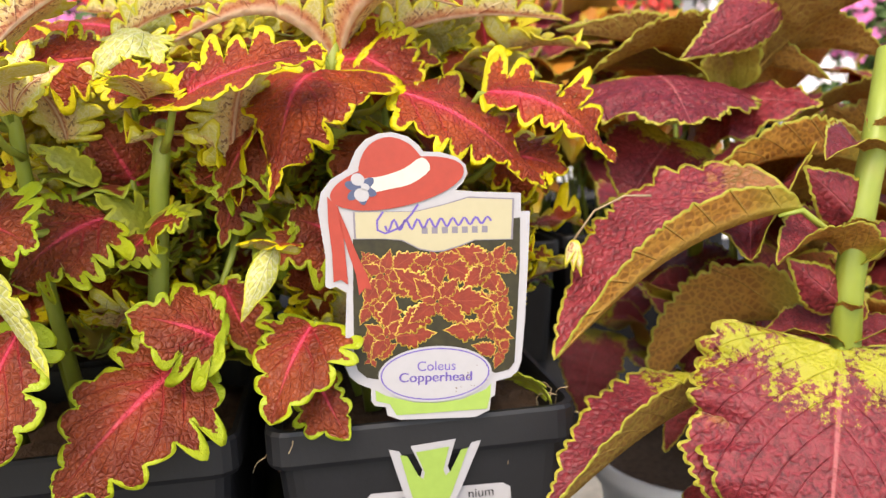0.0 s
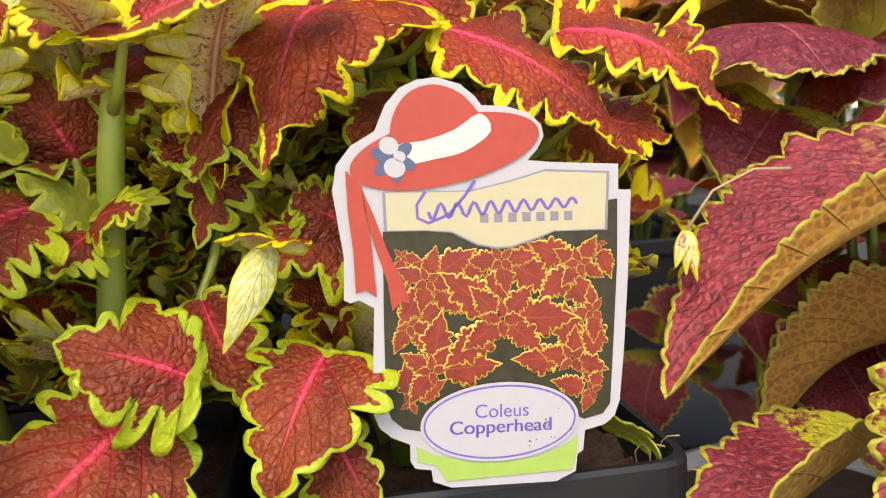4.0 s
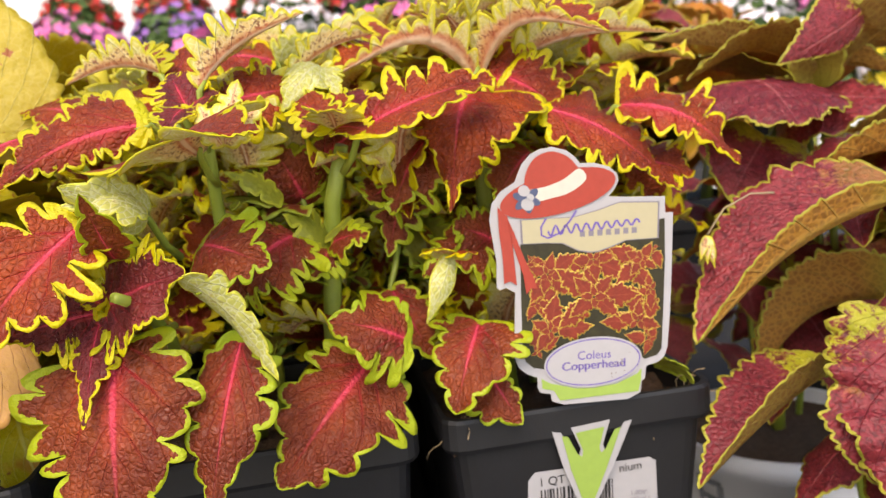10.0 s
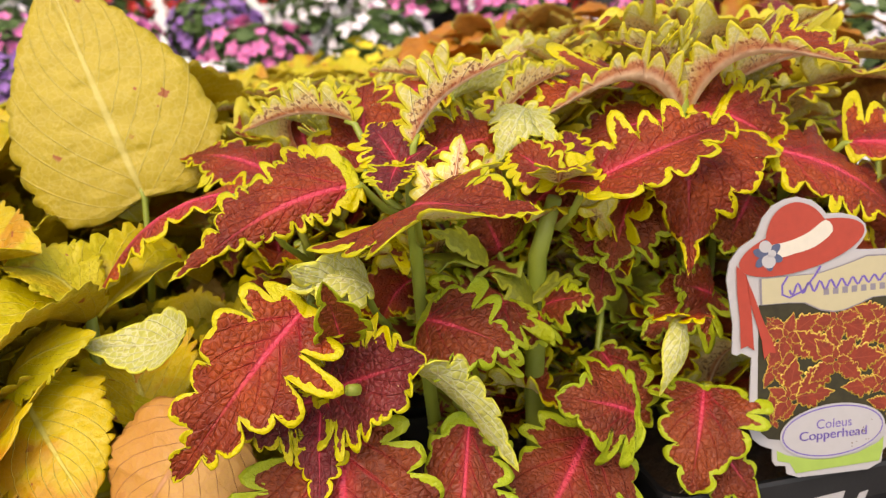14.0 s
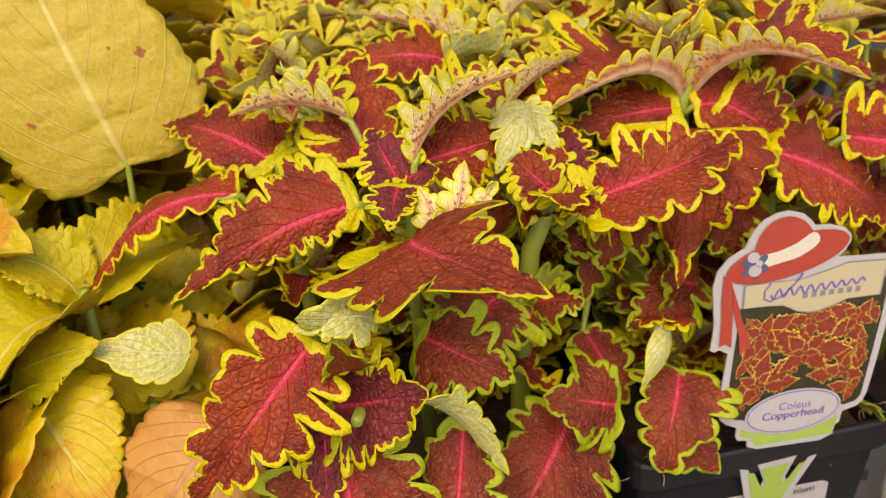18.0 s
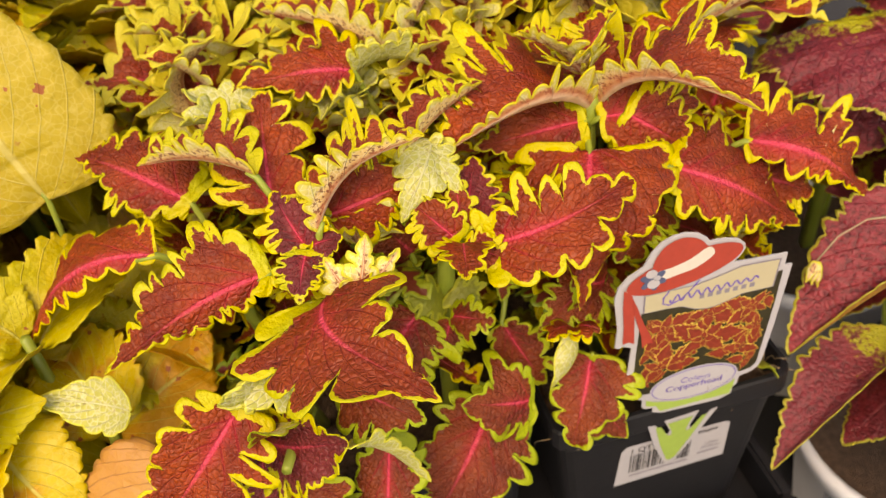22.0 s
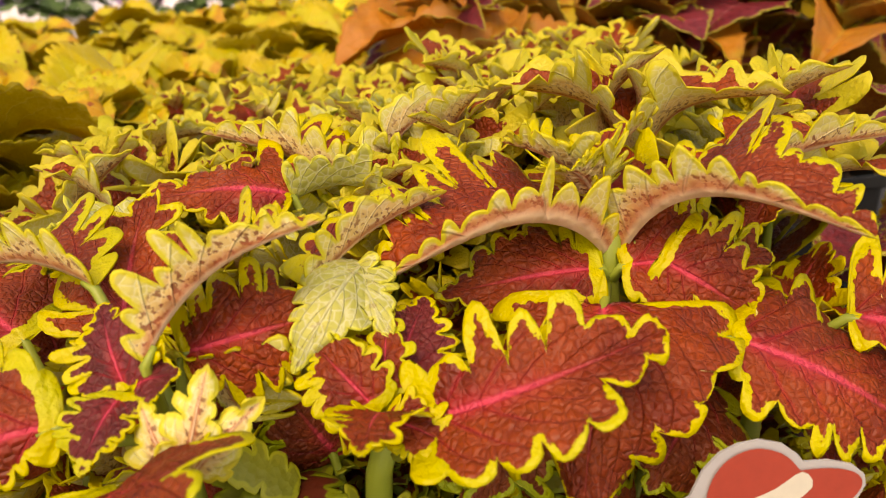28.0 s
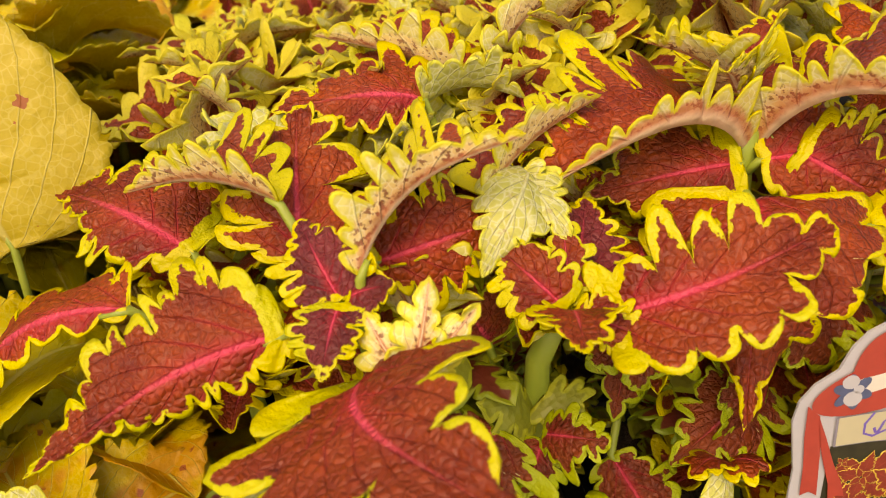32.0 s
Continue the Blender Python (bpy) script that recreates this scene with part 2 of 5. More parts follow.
def ruby_top():
    n = Nodes("ruby_leaf_top", 0.36)
    a, v, u = n.leaf_uv()
    d = n.margin()
    k, fine = n.noise(90.0), n.noise(420.0, 5.0, 0.7)
    every, lateral, mid = n.veins(a, v, 8.0, 0.5, 0.04)
    cells = n.voronoi(380.0, "DISTANCE_TO_EDGE")
    red = n.mix(n.step(fine, 0.35, 0.65), (0.09, 0.007, 0.014), (0.40, 0.042, 0.055))
    red = n.mix(n.m("MULTIPLY", n.step(cells, 0.05, 0.3), 0.35), red, (0.50, 0.08, 0.095))
    red = n.mix(n.m("MULTIPLY", n.step(k, 0.45, 0.7), 0.5), red, (0.44, 0.06, 0.075))
    red = n.mix(n.m("MULTIPLY", n.rand(), 0.35), red, (0.10, 0.010, 0.022))
    red = n.mix(n.m("MULTIPLY", n.step(a, 0.006, 0.024, 1.0, 0.0), 0.7), red, (0.60, 0.17, 0.17))
    near_base = n.m("ADD", n.step(v, 0.0, 0.52, 0.55, 0.0), n.m("MULTIPLY", n.m("SUBTRACT", n.noise(60.0), 0.5), 0.9))
    splash = n.m("MULTIPLY", n.step(n.m("ADD", near_base, n.m("MULTIPLY", n.m("SUBTRACT", fine, 0.5), 0.9)), 0.38, 0.5), n.step(n.rand(), 0.1, 0.5, 0.2, 1.0))
    green = n.mix(k, (0.30, 0.33, 0.02), (0.60, 0.55, 0.04))
    c = n.mix(splash, red, green)
    c = n.mix(n.step(n.m("ADD", d, n.m("MULTIPLY", n.m("SUBTRACT", fine, 0.5), 0.10)), 0.09, 0.12, 1.0, 0.0), c, (0.52, 0.48, 0.06))
    n.color(c)
    h = n.m("ADD", n.m("MULTIPLY", n.step(cells, 0.0, 0.5), 0.45), n.m("MULTIPLY", every, -0.4))
    nb = n.bump(n.m("ADD", h, n.m("MULTIPLY", fine, 0.6)), 0.8, 0.0012)
    n.see_through(n.mix(0.4, c, (0.8, 0.3, 0.06)), 0.3, nb)
    return n.mat


def ruby_back():
    n = Nodes("ruby_leaf_underside", 0.55)
    a, v, u = n.leaf_uv()
    d = n.margin()
    k, fine = n.noise(100.0), n.noise(400.0, 4.0)
    every, lateral, mid = n.veins(a, v, 8.0, 0.5, 0.05)
    net = n.step(n.voronoi(380.0, "DISTANCE_TO_EDGE"), 0.0, 0.08, 1.0, 0.0)
    c = n.mix(k, (0.56, 0.20, 0.035), (0.80, 0.44, 0.08))
    c = n.mix(n.m("MULTIPLY", n.rand(), 0.8), c, (0.26, 0.22, 0.05))
    c = n.mix(n.m("MULTIPLY", n.m("SUBTRACT", 1.0, n.step(n.voronoi(330.0, "DISTANCE_TO_EDGE"), 0.05, 0.2, 1.0, 0.0)), 0.5), c, (0.20, 0.05, 0.02))
    c = n.mix(n.m("MULTIPLY", every, 0.6), c, (0.56, 0.38, 0.08))
    c = n.mix(n.step(v, 0.0, 0.25, 0.7, 0.0), c, (0.50, 0.48, 0.06))
    c = n.mix(n.step(n.m("ADD", d, n.m("MULTIPLY", fine, 0.06)), 0.10, 0.14, 1.0, 0.0), c, (0.52, 0.50, 0.07))
    n.color(c)
    nb = n.bump(n.m("ADD", every, n.m("MULTIPLY", n.voronoi(380.0), -0.7)), 0.7, 0.001)
    n.see_through(n.mix(0.3, c, (0.98, 0.5, 0.12)), 0.38, nb)
    return n.mat


def yellow_leaf(name, lo, hi, fleck, veincol, shift=1.0):
    n = Nodes(name, 0.5)
    a, v, u = n.leaf_uv()
    k, fine = n.noise(60.0), n.noise(380.0, 4.0)
    every, lateral, mid = n.veins(a, v, 7.0, 0.55, 0.045)
    net = n.step(n.voronoi(300.0, "DISTANCE_TO_EDGE"), 0.0, 0.10, 1.0, 0.0)
    c = n.mix(n.m("MULTIPLY", net, 0.3), n.mix(k, lo, hi), veincol)
    c = n.mix(n.step(n.m("ADD", n.m("MULTIPLY", n.noise(24.0, 2.0), 0.8), n.m("MULTIPLY", n.rand(), 0.5)), 0.66, 0.85, 0.0, 0.5 * shift), c, (0.52, 0.52, 0.012))
    c = n.mix(n.step(n.m("SUBTRACT", n.noise(30.0, 3.0), n.m("MULTIPLY", n.rand(), 0.3)), 0.42, 0.54, 0.0, 0.65 * shift), c, (0.60, 0.20, 0.015))
    c = n.mix(n.m("MULTIPLY", n.m("MULTIPLY", every, n.step(a, 0.3, 0.9, 1.0, 0.5)), 0.8), c, veincol)
    spot = n.t.nodes.new("ShaderNodeTexVoronoi")
    spot.distance = "MANHATTAN"
    n.put(spot.inputs["Vector"], n.coord())
    spot.inputs["Scale"].default_value = 95.0
    spot.inputs["Randomness"].default_value = 1.0
    flecks = n.m("MULTIPLY", n.step(n.m("ADD", spot.outputs["Distance"], n.m("MULTIPLY", n.m("SUBTRACT", fine, 0.5), 0.25)), 0.24, 0.28, 1.0, 0.0), n.step(n.noise(34.0, 1.0), 0.58, 0.61))
    c = n.mix(n.m("MULTIPLY", flecks, fleck), c, (0.36, 0.07, 0.02))
    n.color(c)
    h = n.m("ADD", n.m("MULTIPLY", every, 0.25), n.m("MULTIPLY", fine, 0.4))
    nb = n.bump(n.m("ADD", h, n.m("MULTIPLY", n.noise(120.0, 2.0), 1.2)), 0.8, 0.0012)
    n.see_through(c, 0.22, nb)
    return n.mat


def stem_mat():
    n = Nodes("stem_green", 0.42)
    c = n.mix(n.noise(60.0), (0.20, 0.27, 0.03), (0.33, 0.38, 0.06))
    n.color(n.mix(n.step(n.noise(25.0), 0.6, 0.8, 0.0, 0.4), c, (0.36, 0.24, 0.07)))
    n.bump(n.noise(500.0), 0.2, 0.0004)
    n.bsdf.inputs["Subsurface Weight"].default_value = 0.15
    n.bsdf.inputs["Subsurface Radius"].default_value = (0.003, 0.003, 0.001)
    return n.mat


M_PALE = pale_leaf()
M_COP, M_COPB, M_LIME = copper_top("copper_leaf_top", 0.05, 0.15), copper_back(), lime_top()
M_YOUNG = copper_top("young_copper_leaf_top", 0.07, 0.20)
M_CROWN = copper_top("yellow_crown_leaf_top", 0.15, 0.30, cream=0.12)
# lower leaves: lime edge is their own, the darker reds paint in interior shade
M_SHADE = copper_top("shaded_lime_edged_leaf_top", 0.06, 0.20, (0.15, 0.022, 0.010), (0.36, 0.07, 0.02), 0.8)
M_PLUM = copper_top("plum_leaf_top", 0.045, 0.12, (0.09, 0.010, 0.016), (0.26, 0.035, 0.045))
M_RUBY, M_RUBYB = ruby_top(), ruby_back()
M_YEL = yellow_leaf("yellow_leaf_top", (0.60, 0.41, 0.004), (0.73, 0.55, 0.010), 0.9, (0.70, 0.62, 0.14))
M_YELB = yellow_leaf("yellow_leaf_underside", (0.43, 0.31, 0.012), (0.57, 0.43, 0.03), 0.9, (0.66, 0.56, 0.16), 0.0)
M_PEACH = yellow_leaf("peach_leaf_top", (0.54, 0.25, 0.07), (0.66, 0.38, 0.09), 0.2, (0.56, 0.26, 0.12), 0.45)
M_ORANGE = yellow_leaf("orange_leaf_top", (0.42, 0.11, 0.015), (0.62, 0.26, 0.02), 0.6, (0.58, 0.30, 0.04))
M_STEM = stem_mat()


# ---- leaves ----
def envelope(s, wide, tip):
    """Half-width of a blade along its length, 1 at the widest place."""
    e = max(0.0, math.sin(math.pi * min(1.0, max(0.0, s)) ** wide)) ** 0.72
    return e * max(0.0, 1.0 - 1.8 * tip * max(0.0, s - 0.45) ** 1.2)


def leaf_mesh(name, L, W, mats, seed=0, teeth=8, depth=0.36, bow=0.1, skew=0.0, left=0.4, right=0.4, fold=0.0, ruffle=0.06, rows=6, cols=4,
              wide=0.70, tip=0.4, swing=0.0, thick=0.00045, neck=0.04, fan=0.6, draw=0.12, sides=(1.0, 1.0), lean=(0.0, 0.0), quilt=0.06):
    """A blade along +X from its base at 0 to its tip at L, upper side +Z, with rounded finger-like lobes round its margin. bow: rise of the arch
    (in lengths); left, right: how far each half rolls down (minus: up), in radians; fold: upward V; swing: sideways bend of the midrib;
    fan: how far the lobes point forward; sides, lean: width and slope of each half; quilt: how far the blade puffs up between
    its veins. A second UV layer holds the distance to the margin in centimetres and the height on the lobe."""
    r = random.Random(seed)
    frilled = depth > 0.2
    if frilled:
        depth, ruffle = min(0.58, depth * 1.15 + 0.06), ruffle * 1.3
    w = np.cumsum([0.0] + [r.uniform(0.55, 1.5) for _ in range(teeth)])
    marks = w / w[-1]
    notch = [[min(0.66, depth * r.uniform(0.5, 1.35)) for k in range(teeth + 1)] for o in range(2)]
    blunt = [[r.uniform(1.2, 2.6) for _ in range(teeth)] for _ in range(2)]
    peak = [[r.uniform(1 - 0.55 * depth, 1 + 0.5 * depth) for _ in range(teeth)] for _ in range(2)]
    slant = [[r.uniform(-0.5, 0.5) for _ in range(teeth)] for _ in range(2)]
    lift = [[r.uniform(-1, 1) for _ in range(teeth)] for _ in range(2)]
    qs = [0.0] + [1 - (1 - (j + 1) / cols) ** 1.35 for j in range(cols)]
    phase = r.uniform(0, 6.28)
    flat, tops, lobes, n = [], [], [], teeth * rows
    for i in range(n + 1):
        k, p = (teeth - 1, 1.0) if i == n else (i // rows, (i % rows) / rows)
        s = marks[k] + (marks[k + 1] - marks[k]) * p
        env = envelope(s, wide, tip)
        span = W * max(env, 0.22)
        row, fr = [], []
        for side in (-1, 1):
            o = 0 if side < 0 else 1
            lobe = (1 - abs(2 * p - 1) ** blunt[o][k]) ** (0.75 if frilled else 1.0)
            low = 1 - (notch[o][k] * (1 - p) + notch[o][k + 1] * p)
            h = (W * env * (peak[o][k] * lobe + low * (1 - lobe)) + W * neck * (1 - s)) * sides[o]
            sinus = (W * env * low + W * neck * (1 - s)) * sides[o]
            curl = left if side < 0 else right
            for q in (qs[:0:-1] if side < 0 else qs):
                w = h * q
                g = w / span
                kk = curl * g
                y = w * (math.sin(kk) / kk if abs(kk) > 1e-4 else 1.0)
                z = -w * ((1 - math.cos(kk)) / kk if abs(kk) > 1e-4 else 0.0) + (fold + lean[o]) * w
                z += quilt * W * min(1.0, 5 * g * max(0.0, 1 - g)) * (abs(math.cos(math.pi * 6 * (s - 0.5 * g))) - 0.6)
                z += ruffle * W * sides[o] * g ** 2.5 * (1.3 * math.sin(math.pi * s * teeth * 0.5 + phase + 1.3 * o) + 0.9 * lift[o][k] * lobe)
                x = L * (s + draw * s ** 7) / (1 + draw) + w * fan * (1.5 * s - 0.45)
                x += L / teeth * g ** 3 * env * depth * (slant[o][k] * lobe * 1.3 - math.sin(2 * math.pi * p) * 0.3)
                lobes.append(min(1.0, max(0.0, (w - sinus * 0.92) / (0.45 * W * sides[o]))) if frilled else 0.0)
                fr.append((x, side * w * math.hypot(1, fold + lean[o])))
                u = s * (1 - s) * 4
                zc = L * bow * (u + skew * u * (s - 0.5) * 2)
                x -= z * bow * (4 - 8 * s) * 0.6
                row.append((x, side * y + swing * L * u, zc + z, 0.5 + 0.5 * side * min(1.0, g * 0.9), s))
        tops.append(row), flat.append(fr)
    wd = 2 * cols + 1
    verts = [(p[0], p[1], p[2]) for row in tops for p in row]
    uv = [(p[3], p[4]) for row in tops for p in row]
    fa = np.array(flat)
    rim = np.concatenate([fa[:, 0], fa[::-1, -1]])
    p0, seg = rim[:-1], np.diff(rim, axis=0)
    rel = fa.reshape(-1, 1, 2) - p0
    f = np.clip((rel * seg).sum(2) / ((seg ** 2).sum(1) + 1e-14), 0, 1)
    gap = np.sqrt(((rel - f[..., None] * seg) ** 2).sum(2)).min(1) * 100.0
    va = np.array(verts).reshape(n + 1, wd, 3)
    du, dv = np.gradient(va, axis=1), np.gradient(va, axis=0)
    nor = np.cross(dv, du)
    nor /= np.linalg.norm(nor, axis=2)[..., None] + 1e-12
    nor *= np.where(nor.mean(axis=(0, 1))[2] < 0, -1, 1)
    low = (va - nor * thick).reshape(-1, 3)
    N = len(verts)
    faces, slots = [], []
    for i in range(n):
        for j in range(wd - 1):
            a, b, c, d = i * wd + j, i * wd + j + 1, (i + 1) * wd + j + 1, (i + 1) * wd + j
            faces.append((a, d, c, b)), slots.append(0)
            faces.append((N + a, N + b, N + c, N + d)), slots.append(1)
        for j, flip in ((0, False), (wd - 1, True)):
            a, d = i * wd + j, (i + 1) * wd + j
            f = (a, N + a, N + d, d)
            faces.append(f[::-1] if flip else f), slots.append(0)
    for i in (0, n):
        for j in range(wd - 1):
            a, b = i * wd + j, i * wd + j + 1
            faces.append((a, b, N + b, N + a) if i == 0 else (b, a, N + a, N + b)), slots.append(0)
    me = bpy.data.meshes.new(name)
    me.from_pydata(verts + [tuple(v) for v in low], [], faces)
    layer = me.uv_layers.new(name="UVMap")
    idx = np.empty(len(me.loops), dtype=np.int32)
    me.loops.foreach_get("vertex_index", idx)
    layer.data.foreach_set("uv", np.array(uv + uv, dtype=np.float32)[idx].ravel())
    gaps = np.stack([np.concatenate([gap, gap]), np.array(lobes + lobes)], 1).astype(np.float32)
    me.uv_layers.new(name="Edge").data.foreach_set("uv", gaps[idx].ravel())
    me.polygons.foreach_set("material_index", np.array(slots, dtype=np.int32))
    me.polygons.foreach_set("use_smooth", np.ones(len(faces), dtype=bool))
    for m in mats:
        me.materials.append(m)
    me.update()
    return me


def put_part(name, mesh, parent, m=None, label=""):
    ob = new(name, mesh)
    ob.parent = parent
    if m is not None:
        base = parent.matrix_basis if parent.parent is None else parent.parent.matrix_basis @ parent.matrix_basis
        ob.matrix_basis = base.inverted() @ m
    if label:
        ob["label"] = label
    return ob


def part(name, bm, material, parent, label="", smooth=False):
    me = bpy.data.meshes.new(name)
    bm.to_mesh(me)
    bm.free()
    me.materials.append(material)
    if smooth:
        me.polygons.foreach_set("use_smooth", np.ones(len(me.polygons), dtype=bool))
    return put_part(name, me, parent, None, label)


def thing(name, at, label, category, group="", turn=0.0):
    ob = new(name)
    ob.empty_display_size = 0.02
    ob.matrix_basis = pose(*at, 0, 0, turn)
    return tagged(ob, label, category, group)


def tube(points, radii, seg=8, square=0.0):
    """A tapering stem through the points, with caps; square > 0 gives coleus stems their four blunt corners."""
    bm = bmesh.new()
    rings = []
    pts = [Vector(p) for p in points]
    for i, p in enumerate(pts):
        d = (pts[min(i + 1, len(pts) - 1)] - pts[max(i - 1, 0)]).normalized()
        a = d.orthogonal().normalized() if i == 0 else (a - d * a.dot(d)).normalized()
        b = d.cross(a)
        ring = []
        for k in range(seg):
            t = 2 * math.pi * k / seg
            rr = radii[i] * (1 + square * math.cos(4 * t))
            ring.append(bm.verts.new(p + a * (rr * math.cos(t)) + b * (rr * math.sin(t))))
        rings.append(ring)
    for r0, r1 in zip(rings, rings[1:]):
        for k in range(seg):
            bm.faces.new((r0[k], r0[(k + 1) % seg], r1[(k + 1) % seg], r1[k]))
    bm.faces.new(rings[0][::-1]), bm.faces.new(rings[-1])
    return bm


def frame_of(b, t, side, up=(0, -0.45, 0.9)):
    """The pose of a blade with its base at b, tip at t; side: a point of its margin (or a normal hint when it is a unit-like up vector)."""
    b, t = Vector(b), Vector(t)
    x = (t - b).normalized()
    if side is not None:
        z = x.cross(Vector(side) - b)
        if z.dot(Vector(up)) < 0:
            z = -z
    else:
        z = Vector(up) - x * x.dot(Vector(up))
    z.normalize()
    y = z.cross(x)
    m = Matrix((x, y, z)).transposed().to_4x4()
    m.translation = b
    return m, (t - b).length


def hero(parent, b, t, W, mats, side=None, up=(0, -0.45, 0.9), stalk=None, label="", name="leaf", **kw):
    m, L = frame_of(b, t, side, up)
    kw.setdefault("rows", 8), kw.setdefault("cols", 6)
    ob = put_part(name, leaf_mesh(name, L, W, mats, **kw), parent, m, label)
    if stalk:
        o = m.inverted()
        p0, p1 = o @ Vector(stalk), Vector((0, 0, -0.0008))
        mid = (p0 + p1) / 2 + o.to_3x3() @ Vector((0, 0, -0.1 * (p1 - p0).length))
        part("leaf_stalk", tube([p0, mid, p1, Vector((L * 0.08, 0, L * kw.get("bow", 0.1) * 0.28 - 0.0008))], [0.0016, 0.0014, 0.0013, 0.0007], 6), M_STEM, ob, smooth=True)
    return ob


def blade(parent, b, t, e1, e2, mid=None, up=(0, -0.5, 0.85), mats=None, **kw):
    """A leaf laid through its base, tip, one place on each margin and, if given, the middle of its rib."""
    b, t, e1, e2 = Vector(b), Vector(t), Vector(e1), Vector(e2)
    L = (t - b).length
    x = (t - b) / L
    y = e2 - e1
    y = (y - x * x.dot(y)).normalized()
    z = x.cross(y)
    if z.dot(Vector(up)) < 0:
        y, z, e1, e2 = -y, -z, e2, e1
    arch = lambda p: 4 * max(0.05, min(0.95, (p - b).dot(x) / L)) * (1 - max(0.05, min(0.95, (p - b).dot(x) / L)))
    if mid is not None:
        d = Vector(mid) - b
        kw["bow"], kw["swing"] = d.dot(z) / L / arch(Vector(mid)), d.dot(y) / L / arch(Vector(mid))
    bow, swing = kw.get("bow", 0.1), kw.get("swing", 0.0)
    wide, tilt = [], []
    for e, sgn in ((e1, -1), (e2, 1)):
        w = max(0.004, sgn * ((e - b).dot(y) - swing * L * arch(e)))
        wide.append(w), tilt.append(max(-3.2, min(3.2, ((e - b).dot(z) - bow * L * arch(e)) / w)))
    W = max(wide)
    return hero(parent, b, t, W, mats or COP, side=None, up=z, sides=(wide[0] / W, wide[1] / W), lean=tuple(tilt), **kw)


COP, RUBY, YEL = (M_COP, M_COPB), (M_RUBY, M_RUBYB), (M_YEL, M_YELB)
LIME = (M_LIME, M_LIME)

# ---- setting ----
def sheet(name, x0, x1, y0, y1, z, material, label, category):
    bm = bmesh.new()
    bm.faces.new([bm.verts.new(p) for p in ((x0, y0, z), (x1, y0, z), (x1, y1, z), (x0, y1, z))])
    me = bpy.data.meshes.new(name)
    bm.to_mesh(me)
    bm.free()
    me.materials.append(material)
    return tagged(new(name, me), label, category, kind="structure")


def box(bm, x0, x1, y0, y1, z0, z1, bevel=0.0, m=None):
    made = bmesh.ops.create_cube(bm, size=1.0)["verts"]
    bmesh.ops.transform(bm, matrix=Matrix.LocRotScale(((x0 + x1) / 2, (y0 + y1) / 2, (z0 + z1) / 2), None, (x1 - x0, y1 - y0, z1 - z0)), verts=made)
    if bevel:
        edges = list({e for v in made for e in v.link_edges})
        made = list({v for f in bmesh.ops.bevel(bm, geom=edges, offset=bevel, segments=2, affect="EDGES")["faces"] for v in f.verts} | {v for v in made if v.is_valid})
    if m is not None:
        bmesh.ops.transform(bm, matrix=m, verts=made)
    return bm


M_GROUND = plain("gravel_floor", (0.46, 0.43, 0.38), 0.9, 30.0, 0.35, 0.6, 0.01)
M_BENCH = plain("bench_mesh_metal", (0.035, 0.035, 0.037), 0.75, 50.0, 0.3, 0.3)
M_BLACK = plain("black_pot_plastic", (0.009, 0.009, 0.011), 0.5, 90.0, 0.4, 0.25, 0.0004)
M_WHITEPOT = plain("white_pot_plastic", (0.72, 0.73, 0.76), 0.4, 60.0, 0.06, 0.1)
M_SOIL = plain("potting_soil", (0.13, 0.075, 0.045), 0.95, 260.0, 0.8, 1.0, 0.003)
sheet("ground", -60, 60, -60, 60, -0.85, M_GROUND, "pale gravel floor of the garden centre", "ground")

bm = bmesh.new()
box(bm, -1.3, 0.05, 0.02, 1.55, BENCH - 0.04, BENCH - 0.004)
box(bm, 0.05, 0.9, 0.62, 1.55, BENCH - 0.04, BENCH - 0.004)
bench = thing("plant_bench", (0, 0, 0), "dark metal display bench under the potted coleus", "bench")
part("bench_top", bm, M_BENCH, bench)
bm = bmesh.new()
box(bm, 0.045, 0.9, 0.02, 0.64, -0.175, -0.147)
part("lower_shelf", bm, M_BENCH, bench)
for x in (-1.2, 0.8):
    for y in (0.12, 1.45):
        bm = bmesh.new()
        box(bm, x - 0.03, x + 0.03, y - 0.03, y + 0.03, -0.85, BENCH - 0.04, 0.004)
        part("leg", bm, M_BENCH, bench)

TURN = 8.1
E1, E2 = Vector((0.990, 0.141, 0)), Vector((-0.141, 0.990, 0))
PITCH = 0.126
POT_A = Vector((-0.0195, 0.3415, 0))
RIM = 0.0885


def square_ring(bm, half, z, corner, seg=4):
    out = []
    for cx, cy, a0 in ((1, 1, 0), (-1, 1, 90), (-1, -1, 180), (1, -1, 270)):
        for k in range(seg + 1):
            a = radians(a0 + 90 * k / seg)
            out.append(bm.verts.new((cx * (half - corner) + corner * math.cos(a), cy * (half - corner) + corner * math.sin(a), z)))
    return out


def loft(bm, rings):
    n = len(rings[0])
    for r0, r1 in zip(rings, rings[1:]):
        for k in range(n):
            bm.faces.new((r0[k], r0[(k + 1) % n], r1[(k + 1) % n], r1[k]))


